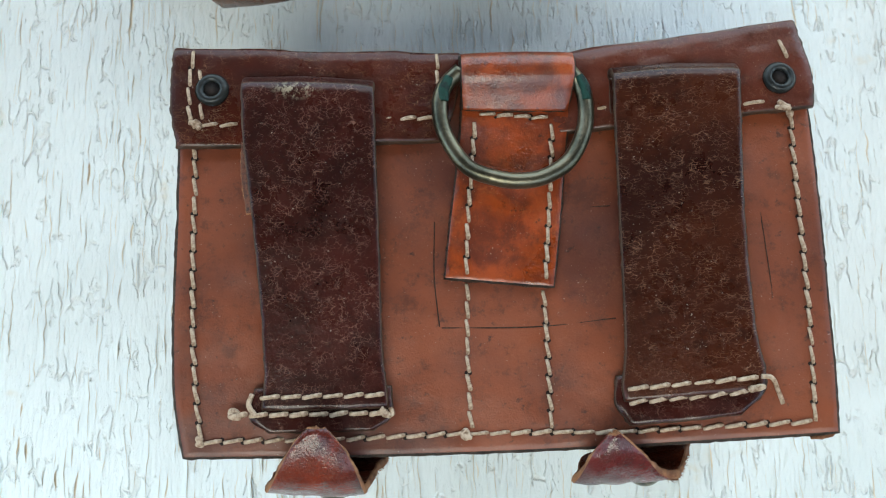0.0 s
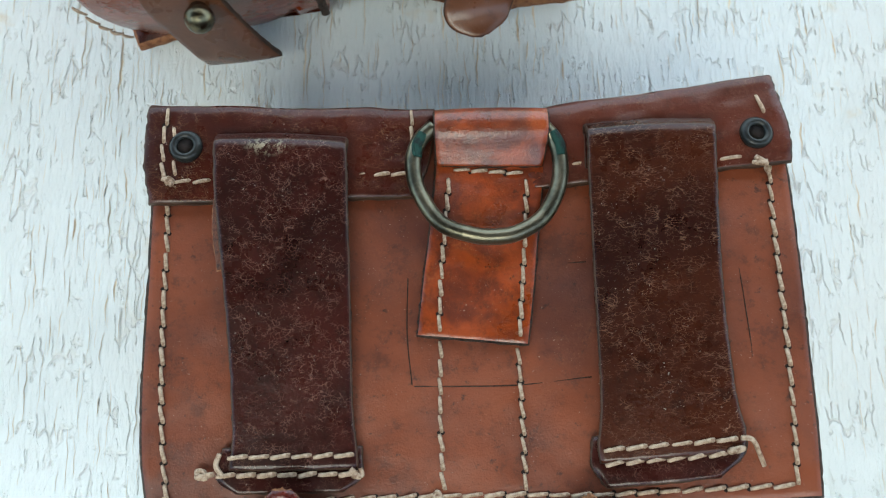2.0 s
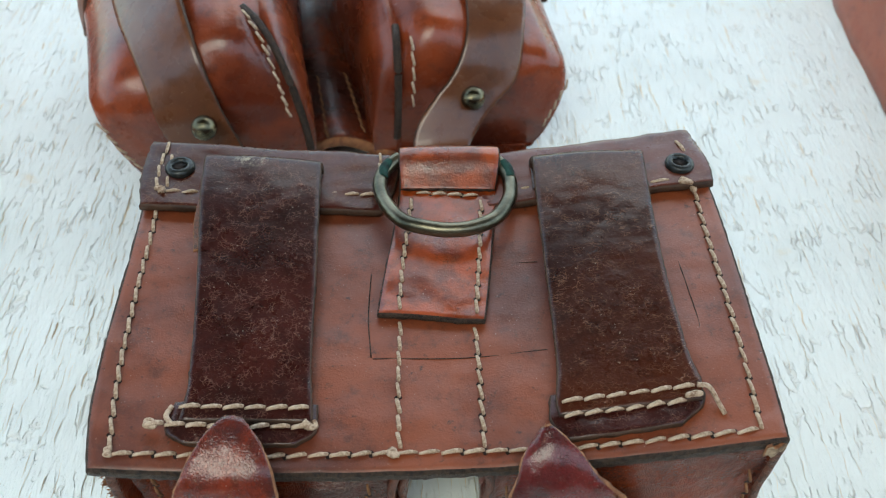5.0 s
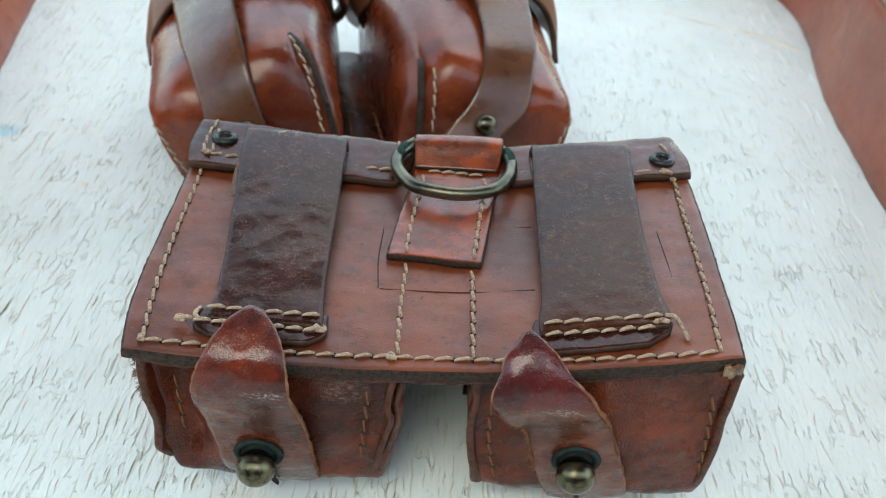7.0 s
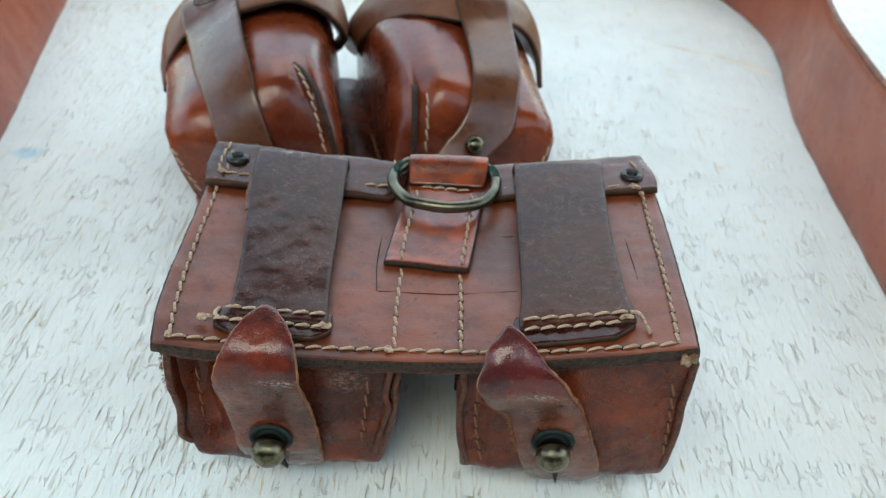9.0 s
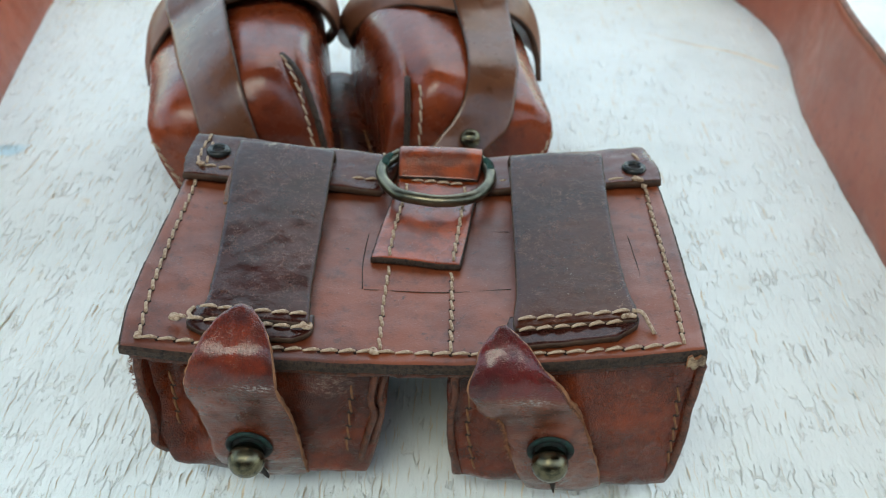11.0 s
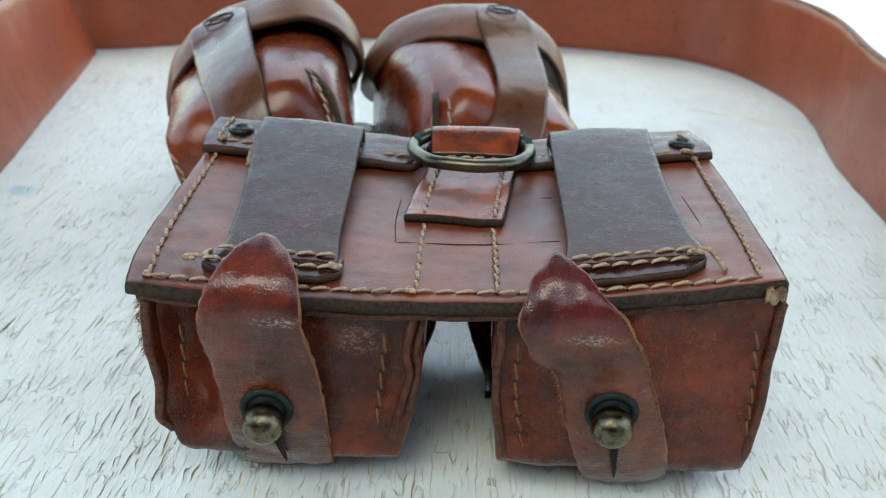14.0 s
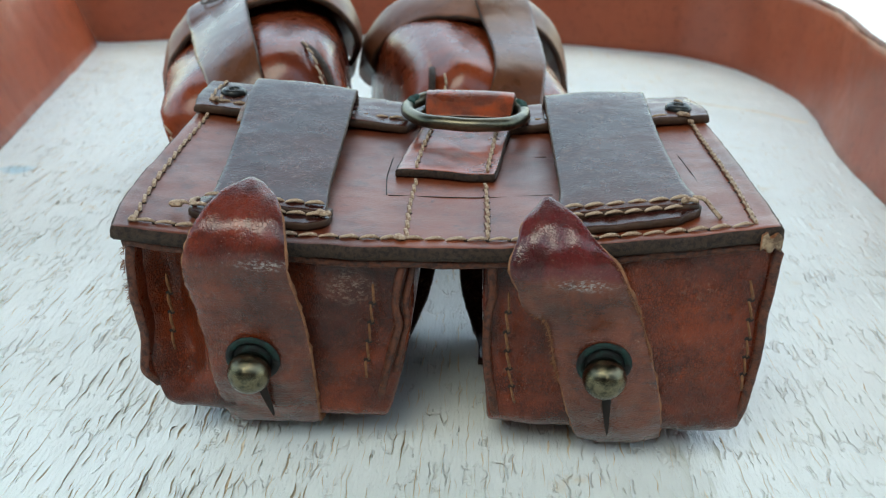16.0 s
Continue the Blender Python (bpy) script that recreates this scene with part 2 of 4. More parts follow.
M_RAW = plain("raw_leather_edge", (0.30, 0.13, 0.06), (0.16, 0.06, 0.03), 0.8, 0, 500, 0.0004)
M_CHIP = plain("flaked_finish", (0.36, 0.25, 0.16), (0.10, 0.055, 0.032), 0.7, 0, 420, 0.0004)
M_WELT = plain("worn_welt_edge", (0.120, 0.038, 0.020), (0.035, 0.013, 0.009), 0.4, 0, 700, 0.0003)
M_THREAD = plain("waxed_thread", (0.48, 0.355, 0.255), (0.20, 0.115, 0.07), 0.75, 0, 700, 0.0003)
M_THREAD_DARK = plain("dirty_thread", (0.22, 0.095, 0.04), (0.08, 0.035, 0.018), 0.75, 0, 700, 0.0003)
# near-black that paints the shade inside small holes and cuts
M_HOLE_SHADE = plain("hole_shade", (0.012, 0.008, 0.006), (0.02, 0.012, 0.01), 0.9, 0, 500, 0.0001)
M_RING = plain("oxidised_brass", (0.15, 0.135, 0.095), (0.06, 0.058, 0.042), 0.30, 0.9, 160, 0.0001)
M_STUD = plain("worn_brass", (0.175, 0.150, 0.095), (0.032, 0.034, 0.024), 0.19, 1.0, 420, 0.0001)
M_VERDIGRIS = plain("verdigris", (0.008, 0.045, 0.034), (0.006, 0.010, 0.009), 0.8, 0, 500, 0.0004)
# verdigris stain, darkened to near black to paint the recess's shade
M_BUTTONHOLE = plain("stained_shaded_buttonhole", (0.006, 0.030, 0.025), (0.005, 0.006, 0.006), 0.7, 0, 300, 0.0003, (0.35, 0.55))
M_EYELET = plain("black_eyelet", (0.018, 0.02, 0.02), (0.03, 0.032, 0.03), 0.25, 0.3, 300, 0.0001)


def paint_material():
    m, nt, p = nodes_of("old_white_paint")
    v = coords(nt)
    col = mix(nt, ramp(nt, noise_tex(nt, v, 14, 4, 0.6), 0.4, 0.75), (0.715, 0.765, 0.750), (0.635, 0.685, 0.670))
    stain = maths(nt, "MULTIPLY", ramp(nt, noise_tex(nt, v, 45, 3, 0.6), 0.62, 0.74), ramp(nt, noise_tex(nt, v, 160, 3), 0.4, 0.65))
    col = mix(nt, maths(nt, "MULTIPLY", stain, 0.7), col, (0.62, 0.52, 0.36))
    grime = ramp(nt, noise_tex(nt, coords(nt, (5, 1, 1)), 110, 5, 0.65), 0.6, 0.78, 0.0, 0.25)
    col = mix(nt, grime, col, (0.5, 0.47, 0.4))
    link(nt, col, p.inputs["Base Color"])
    link(nt, ramp(nt, noise_tex(nt, v, 60, 3), 0.3, 0.7, 0.34, 0.55), p.inputs["Roughness"])
    p.inputs["Specular IOR Level"].default_value = 0.4
    n1 = bump(nt, noise_tex(nt, coords(nt, (4.0, 0.8, 1)), 150, 4, 0.6), 0.0008, 0.7)
    hair = noise_tex(nt, coords(nt, (6, 1, 1)), 90, 3, 0.5, 0.6)
    line = ramp(nt, maths(nt, "ABSOLUTE", maths(nt, "SUBTRACT", hair, 0.5), 0.0), 0.0, 0.012)
    n2 = bump(nt, line, 0.0002, 0.5, n1)
    wob = nt.nodes.new("ShaderNodeTexNoise")
    wob.inputs["Scale"].default_value = 260
    wob.inputs["Detail"].default_value = 3
    link(nt, v, wob.inputs["Vector"])
    off = nt.nodes.new("ShaderNodeVectorMath")
    off.operation = "MULTIPLY"
    off.inputs[1].default_value = (0.0022, 0.006, 0.0)
    link(nt, wob.outputs["Color"], off.inputs[0])
    moved = nt.nodes.new("ShaderNodeVectorMath")
    link(nt, v, moved.inputs[0])
    link(nt, off.outputs[0], moved.inputs[1])
    tall = nt.nodes.new("ShaderNodeMapping")
    tall.inputs["Scale"].default_value = (1.0, 0.22, 1.0)
    link(nt, moved.outputs[0], tall.inputs[0])
    cell = nt.nodes.new("ShaderNodeTexVoronoi")
    cell.feature = "DISTANCE_TO_EDGE"
    cell.inputs["Scale"].default_value = 330
    link(nt, tall.outputs[0], cell.inputs["Vector"])
    split = maths(nt, "MULTIPLY", ramp(nt, cell.outputs["Distance"], 0.0, 0.09, 1.0, 0.0), ramp(nt, noise_tex(nt, v, 85, 4, 0.65), 0.5, 0.6))
    n2 = bump(nt, split, -0.00045, 1.0, n2)
    col = mix(nt, maths(nt, "MULTIPLY", split, 0.16), col, (0.50, 0.40, 0.27))
    spot = nt.nodes.new("ShaderNodeMapping")
    spot.vector_type = "TEXTURE"
    spot.inputs["Location"].default_value = (-0.197, 0.190, 0.0)
    spot.inputs["Scale"].default_value = (0.010, 0.007, 0.1)
    link(nt, v, spot.inputs[0])
    far_off = nt.nodes.new("ShaderNodeVectorMath")
    far_off.operation = "LENGTH"
    link(nt, spot.outputs[0], far_off.inputs[0])
    smear = ramp(nt, maths(nt, "ADD", far_off.outputs["Value"], noise_tex(nt, v, 150, 3)), 0.9, 1.5, 0.8, 0.0)
    col = mix(nt, smear, col, (0.40, 0.62, 0.70))
    link(nt, col, p.inputs["Base Color"])
    link(nt, bump(nt, noise_tex(nt, v, 900, 3), 0.00008, 0.5, n2), p.inputs["Normal"])
    return m


M_PAINT = paint_material()
M_WOOD = plain("bare_wood", (0.80, 0.70, 0.53), (0.56, 0.42, 0.26), 0.85, 0, 70, 0.0004)


# ---- building helpers ----
def mesh_of(name, verts, faces, mats, index=None, smooth=True):
    me = bpy.data.meshes.new(name)
    me.from_pydata([tuple(v) for v in verts], [], faces)
    for m in mats:
        me.materials.append(m)
    if index is not None:
        me.polygons.foreach_set("material_index", index)
    if smooth:
        me.polygons.foreach_set("use_smooth", [True] * len(me.polygons))
    me.update()
    return me


def part(name, me, parent, label=""):
    ob = new(name, me)
    ob.parent = parent
    return tagged(ob, label)


def spline(keys, n):
    """Catmull-Rom through rows of numbers, evenly stepped by chord length."""
    k = np.array(keys, float)
    d = np.linalg.norm(np.diff(k[:, :3], axis=0), axis=1)
    s = np.concatenate([[0], np.cumsum(np.maximum(d, 1e-6))])
    kk = np.vstack([2 * k[0] - k[1], k, 2 * k[-1] - k[-2]])
    out = []
    for q in np.linspace(0, s[-1], n):
        i = min(max(np.searchsorted(s, q, side="right") - 1, 0), len(k) - 2)
        t = (q - s[i]) / (s[i + 1] - s[i])
        a, b, c, e = kk[i], kk[i + 1], kk[i + 2], kk[i + 3]
        out.append(0.5 * (2 * b + (c - a) * t + (2 * a - 5 * b + 4 * c - e) * t * t + (3 * b - 3 * c + e - a) * t ** 3))
    return np.array(out)


def fbm(p, scale, seed=0.0):
    return noise.fractal(Vector(p) * scale + Vector((seed, seed * 1.7, seed * 0.3)), 0.6, 2.0, 4)


def slab(name, grid, thick, mats, ragged=0.0, wave=0.0, seed=1.0):
    """A leather sheet from a grid of points: its back offset by the thickness, with a rounded rim. The rim takes mats[1]."""
    g = np.array(grid, float)
    ni, nj = g.shape[:2]
    di = np.gradient(g, axis=0)
    dj = np.gradient(g, axis=1)
    nrm = np.cross(dj, di)
    nrm /= np.maximum(np.linalg.norm(nrm, axis=2, keepdims=True), 1e-12)
    if wave:
        for i in range(ni):
            for j in range(nj):
                g[i, j] += nrm[i, j] * wave * fbm(g[i, j], 70, seed)
    rim = [(0, j) for j in range(nj)] + [(i, nj - 1) for i in range(1, ni)] + [(ni - 1, j) for j in range(nj - 2, -1, -1)] + [(i, 0) for i in range(ni - 2, 0, -1)]
    top, bot = g.reshape(-1, 3), (g - nrm * thick).reshape(-1, 3)
    verts = [*top, *bot]
    faces, idx = [], []
    n = ni * nj
    for i in range(ni - 1):
        for j in range(nj - 1):
            a, b, c, e = i * nj + j, i * nj + j + 1, (i + 1) * nj + j + 1, (i + 1) * nj + j
            faces.append((a, b, c, e))
            faces.append((n + e, n + c, n + b, n + a))
            idx += [0, 0]
    m = len(rim)
    base = len(verts)
    for frac, push in ((0.22, 0.20), (0.78, 0.20)):
        for (i, j) in rim:
            ii, jj = min(max(i, 1), ni - 2), min(max(j, 1), nj - 2)
            out = g[i, j] - g[ii, jj]
            out -= nrm[i, j] * np.dot(out, nrm[i, j])
            out /= max(np.linalg.norm(out), 1e-9)
            r = ragged * fbm(g[i, j], 900, seed + frac * 5) if ragged else 0.0
            verts.append(g[i, j] - nrm[i, j] * thick * frac + out * (thick * push + r))
    ring = [[i * nj + j for i, j in rim], [base + k for k in range(m)], [base + m + k for k in range(m)], [n + i * nj + j for i, j in rim]]
    for a, b in zip(ring, ring[1:]):
        for k in range(m):
            k2 = (k + 1) % m
            faces.append((a[k2], a[k], b[k], b[k2]))
            idx.append(1)
    return mesh_of(name, verts, faces, mats, idx)


def ribbon(left, right, n, across, crown=0.0, crease=0.0):
    """Grid between two keyed edges."""
    a, b = spline(left, n), spline(right, n)
    grid = []
    for p, q in zip(a, b):
        grid.append([p + (q - p) * (j / across) for j in range(across + 1)])
    g = np.array(grid)
    if crown:
        di, dj = np.gradient(g, axis=0), np.gradient(g, axis=1)
        nr = np.cross(dj, di)
        nr /= np.maximum(np.linalg.norm(nr, axis=2, keepdims=True), 1e-12)
        u = np.linspace(0, 1, across + 1)
        g += nr * (crown * 4 * u * (1 - u))[None, :, None]
    return g


def loft(name, rings, mats, caps=True):
    n = len(rings[0])
    verts = [p for r in rings for p in r]
    faces = []
    for k in range(len(rings) - 1):
        for i in range(n):
            j = (i + 1) % n
            faces.append((k * n + i, k * n + j, (k + 1) * n + j, (k + 1) * n + i))
    if caps:
        for k, flip in ((0, True), (len(rings) - 1, False)):
            c = len(verts)
            verts.append(np.mean(np.array(rings[k], float), axis=0))
            for i in range(n):
                j = (i + 1) % n
                faces.append((c, k * n + j, k * n + i) if flip else (c, k * n + i, k * n + j))
    return mesh_of(name, verts, faces, mats)


def tube(name, pts, radius, mat, sides=14, n=60, squash=1.0):
    c = spline(pts, n)
    tan = np.gradient(c, axis=0)
    tan /= np.linalg.norm(tan, axis=1, keepdims=True)
    rings = []
    for p, t in zip(c, tan):
        up = np.array((0, 0, 1.0)) if abs(t[2]) < 0.9 else np.array((0, 1.0, 0))
        s = np.cross(t, up)
        s /= np.linalg.norm(s)
        w = np.cross(s, t)
        rings.append([p + radius * (math.cos(a) * s + squash * math.sin(a) * w) for a in np.linspace(0, 2 * math.pi, sides, endpoint=False)])
    return loft(name, rings, [mat])


def lathe(name, profile, mat, sides=36):
    """A turned piece round z from (radius, height) pairs."""
    rings = [[(r * math.cos(a), r * math.sin(a), h) for a in np.linspace(0, 2 * math.pi, sides, endpoint=False)] for r, h in profile]
    return loft(name, rings, [mat])


def stitch_mesh(name, length, mat, seed):
    """One slanting stitch of two-ply thread that dives into the leather at both ends."""
    rnd = random.Random(seed)
    rings = []
    k = 9
    for i in range(k):
        t = i / (k - 1)
        x = (t - 0.5) * length
        h = 0.00042 * math.sin(math.pi * t) ** 0.6 - 0.0001
        r = (0.00014 + 0.00036 * math.sin(math.pi * (0.08 + 0.84 * t)) ** 0.6) * rnd.uniform(0.92, 1.08)
        y = 0.00010 * math.sin(math.pi * (t - 0.5)) + rnd.uniform(-1, 1) * 0.00004
        ring = []
        for a in np.linspace(0, 2 * math.pi, 8, endpoint=False):
            rr = r * (1 + 0.16 * math.cos(2 * a + t * 7.0))
            ring.append((x, y + rr * math.cos(a), h + 0.85 * rr * math.sin(a)))
        rings.append(ring)
    return loft(name, rings, [mat])


STITCHES = [stitch_mesh("stitch", 0.0039, M_THREAD, 10 + k) for k in range(4)]
STITCHES_DARK = [stitch_mesh("stitch", 0.0039, M_THREAD_DARK, 20 + k) for k in range(4)]
HOLES = []
RND = random.Random(5)


def seam(keys, surf, parent, pitch=0.0043, normal=None, kinds=STITCHES, skew=0.05, lift=0.00025, wide=1.0):
    """Stitches one by one along a keyed line. surf(x, y) gives the height; or keys hold 3D points and normal is given."""
    c = spline([(k[0], k[1], k[2] if len(k) > 2 else 0.0) for k in keys], 200)
    d = np.concatenate([[0], np.cumsum(np.linalg.norm(np.diff(c, axis=0), axis=1))])
    count = max(1, int(round(d[-1] / pitch)))
    step = d[-1] / count
    for k in range(count):
        a = [np.interp((k + f) * step, d, c[:, i]) for f in (0.02,) for i in range(3)]
        b = [np.interp((k + f) * step, d, c[:, i]) for f in (0.98,) for i in range(3)]
        a, b = Vector(a), Vector(b)
        if surf:
            a.z, b.z = surf(a.x, a.y), surf(b.x, b.y)
            mid = (a + b) / 2
            e = 0.001
            nr = Vector((surf(mid.x - e, mid.y) - surf(mid.x + e, mid.y), surf(mid.x, mid.y - e) - surf(mid.x, mid.y + e), 2 * e)).normalized()
        else:
            mid, nr = (a + b) / 2, Vector(normal).normalized()
        x = (b - a).normalized()
        y = nr.cross(x).normalized()
        nr = x.cross(y)
        rot = Matrix((x, y, nr)).transposed().to_4x4()
        ob = new("stitch", kinds[RND.randrange(len(kinds))])
        ob.parent = parent
        size = (b - a).length / 0.0039
        ob.matrix_basis = Matrix.Translation(mid + nr * lift) @ rot @ pose(0, 0, 0, 0, 0, math.degrees(skew) + RND.uniform(-4, 4)) @ Matrix.Diagonal((size, wide * RND.uniform(0.9, 1.15), RND.uniform(0.85, 1.15), 1))
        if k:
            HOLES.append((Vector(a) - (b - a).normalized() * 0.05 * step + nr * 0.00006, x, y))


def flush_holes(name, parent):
    """Dark discs painting the shade in awl holes between stitches, as one part."""
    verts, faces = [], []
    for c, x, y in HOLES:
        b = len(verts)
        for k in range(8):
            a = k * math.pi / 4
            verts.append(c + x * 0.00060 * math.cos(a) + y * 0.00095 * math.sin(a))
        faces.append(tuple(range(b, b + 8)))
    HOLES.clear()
    tagged(part(name, mesh_of(name, verts, faces, [M_HOLE_SHADE], smooth=False), parent), kind="stuff")


def thing(name, label, category, at=(0, 0, 0), group=""):
    ob = new(name)
    ob.empty_display_size = 0.02
    ob.location = at
    return tagged(ob, label, category, group)


# ---- light blockers: unseen slabs added overhead and behind the camera to darken reflections ----
M_BLOCKER = plain("blocker_brown", (0.085, 0.055, 0.036), (0.045, 0.03, 0.022), 0.8, 0, 12, 0.002)


def slab_box(name, lo, hi):
    bm = bmesh.new()
    bmesh.ops.create_cube(bm, size=1.0)
    for v in bm.verts:
        v.co = Vector([(a + b) / 2 + c * (b - a) for a, b, c in zip(lo, hi, v.co)])
    me = bpy.data.meshes.new(name)
    bm.to_mesh(me)
    bm.free()
    me.materials.append(M_BLOCKER)
    return tagged(new(name, me), kind="structure")


# both slabs are added only to shape light; the place has no such parts
slab_box("blocker_overhead", (-1.50, -0.50, 1.20), (1.50, 0.78, 1.25))
slab_box("blocker_south", (-2.20, -1.15, -0.03), (2.20, -1.05, 0.85))


# ---- the ground under the board ----
M_EARTH = plain("dry_earth", (0.16, 0.13, 0.095), (0.09, 0.085, 0.055), 0.9, 0, 6, 0.01)
earth = mesh_of("ground", [(-60, -60, 0), (60, -60, 0), (60, 60, 0), (-60, 60, 0)], [(0, 1, 2, 3)], [M_EARTH], smooth=False)
tagged(new("ground", earth), kind="structure").location = (0, 0, -0.0286)


# ---- the painted board ----
def board():
    top = thing("tabletop", "weathered white painted wooden board with cracked flaking paint", "tabletop")
    tagged(top, kind="structure")
    bm = bmesh.new()
    bmesh.ops.create_cube(bm, size=1.0)
    for v in bm.verts:
        v.co = Vector((v.co.x * 2.0, v.co.y * 1.8 + 0.3, v.co.z * 0.028 - 0.01423))
    bmesh.ops.bevel(bm, geom=list(bm.edges), offset=0.003, segments=2, affect="EDGES")
    me = bpy.data.meshes.new("plank")
    bm.to_mesh(me)
    bm.free()
    me.materials.append(M_WOOD)
    part("plank", me, top, "bare brown wood under the paint")
    rnd = random.Random(11)
    x0, x1, y0, y1 = -0.36, 0.36, -0.24, 0.66
    step = 0.0016
    rows = int((y1 - y0) / step) + 1
    ys = np.linspace(y0, y1, rows)
    xs = [x0]
    while xs[-1] < x1:
        xs.append(xs[-1] + (rnd.uniform(0.0010, 0.0028) if abs(xs[-1]) < 0.17 else rnd.uniform(0.0016, 0.0044)))
    xs[-1] = x1
    edges = []
    for n_col, x in enumerate(xs):
        wob = np.array([0.0011 * noise.noise(Vector((x * 300, y * 60, 0))) + 0.0007 * noise.noise(Vector((x * 300, y * 260, 4))) for y in ys])
        gap = np.zeros(rows)
        lift = np.zeros(rows)
        if 0 < n_col < len(xs) - 1:
            y = y0 + rnd.uniform(0, 0.02)
            while y < y1:
                near = min(1.0, max(0.0, (0.05 - y) / 0.05)) * min(1.0, max(0.0, (0.135 - abs(x)) / 0.05))
                length = min(0.030, 0.0035 + rnd.expovariate(1 / (0.0065 - 0.002 * near)))
                w = rnd.uniform(0.00004, 0.00015) * (1.0 if rnd.random() < 0.88 else 2.4)
                curl = rnd.uniform(0.0001, 0.0007) * rnd.random() * (1 + 0.7 * near)
                i0, i1 = int((y - y0) / step), int((y + length - y0) / step) + 1
                skew = rnd.uniform(0.3, 0.75)
                for i in range(max(i0, 1), min(i1, rows - 1)):
                    t = (i - i0) / max(i1 - i0, 1)
                    t = t / (2 * skew) if t < skew else 0.5 + (t - skew) / (2 * (1 - skew))
                    gap[i] = w * math.sin(math.pi * t) * rnd.uniform(0.75, 1.2)
                    lift[i] = curl * math.sin(math.pi * t)
                y += length + 0.002 + rnd.expovariate(1 / (0.013 - 0.0085 * near + (0.02 - 0.014 * near) * max(0.0, noise.noise(Vector((x * 22, y * 14, 7))) + 0.25)))
        else:
            wob *= 0
        edges.append((x + wob - gap, x + wob + gap, lift))
    verts, faces = [], []
    for (_, a, la), (b, _, lb) in zip(edges, edges[1:]):
        base = len(verts)
        for i in range(rows):
            dz = 0.00012 * noise.noise(Vector((a[i] * 90, ys[i] * 40, 0)))
            e = min(0.0006, 0.3 * (b[i] - a[i]))
            verts += [(a[i], ys[i], dz + la[i] * 0.4), (a[i] + e, ys[i], dz), (b[i] - e, ys[i], dz), (b[i], ys[i], dz + lb[i])]
        for i in range(rows - 1):
            for k in range(3):
                q = base + i * 4 + k
                faces.append((q, q + 1, q + 5, q + 4))
    paint = part("paint_layer", mesh_of("paint_layer", verts, faces, [M_PAINT]), top, "cracked white paint film, curling at the splits")
    tagged(paint, kind="stuff")
    # unbroken paint beyond the belt
    vs, fs = [], []
    X, Y = (-1.0, x0, x1, 1.0), (-0.6, y0, y1, 1.2)
    for yy in Y:
        for xx in X:
            vs.append((xx, yy, 0.0))
    for j in range(3):
        for i in range(3):
            if (i, j) != (1, 1):
                q = j * 4 + i
                fs.append((q, q + 1, q + 5, q + 4))
    part("outer_paint", mesh_of("outer_paint", vs, fs, [M_PAINT], smooth=False), top)
    split = part("split", tube("split", [(0.1995, 0.330, -0.0002), (0.178, 0.350, -0.0002), (0.150, 0.362, -0.0003), (0.118, 0.380, -0.0006)], 0.0009, M_WOOD, 8, 30, 0.6), top, "long tan crack across the paint")
    return top


board()


# ---- the near pouch: lies on its front, back panel up, bottom towards the camera ----
def z_back(x, y):
    """Height of the back panel's face."""
    u = x / 0.07
    return 0.0600 + 0.003 * u + 0.0044 * u * u + (y / 0.08) * (0.0036 - 0.0024 * u)


def on_back(keys, dz=0.0):
    return [(x, y, z_back(x, y) + dz) for x, y in keys]


pouch = thing("ammunition_pouch", "brown leather double cartridge pouch lying with its stitched back up", "leather pouch", group="cartridge pouches")

PANEL_L = [(-0.0720, -0.0035), (-0.0740, 0.010), (-0.0744, 0.028), (-0.0738, 0.049), (-0.0736, 0.068), (-0.0732, 0.086)]
PANEL_R = [(0.0730, -0.0012), (0.0735, 0.012), (0.0735, 0.028), (0.0736, 0.046), (0.0733, 0.068), (0.0720, 0.089)]
g = ribbon([(x, y, 0) for x, y in PANEL_L], [(x, y, 0) for x, y in PANEL_R], 70, 100)
g[:, :, 1] += (-0.0014 * np.sin(np.linspace(0, 1, 101) * math.pi))[None, :] * np.linspace(1, 0, 70)[:, None] ** 6
for row in g:
    for p in row:
        p[2] = z_back(p[0], p[1])
back_panel = part("back_panel", slab("back_panel", g, 0.0034, [M_PANEL, M_EDGE], 0.0002, 0.0003), pouch)
g2 = g.copy()[:60, 1:-1]
g2[:, :, 2] -= 0.0037
g2[:, :, 1] += 0.0012
backing = part("backing", slab("backing", g2, 0.0018, [M_BODY, M_WELT], 0.0006, 0.0004, 3.0), pouch, "dark second layer of leather under the panel")


def rounded_rect(x0, x1, y0, y1, r):
    """Closed ring, anticlockwise from the front left, with dense front."""
    pts = [(x0 + r + (x1 - x0 - 2 * r) * k / 44, y0) for k in range(45)]
    for cx, cy, a0, side in ((x1 - r, y0 + r, -90, [(x1, y0 + r + (y1 - y0 - 2 * r) * k / 24) for k in range(1, 24)]), (x1 - r, y1 - r, 0, [(x1 - r - (x1 - x0 - 2 * r) * k / 16, y1) for k in range(1, 16)]),
                             (x0 + r, y1 - r, 90, [(x0, y1 - r - (y1 - y0 - 2 * r) * k / 24) for k in range(1, 24)]), (x0 + r, y0 + r, 180, [])):
        pts += [(cx + r * math.cos(radians(a0 + d)), cy + r * math.sin(radians(a0 + d))) for d in ((30, 60, 90) if side else (0, 30, 60))]
        pts += side
    return pts


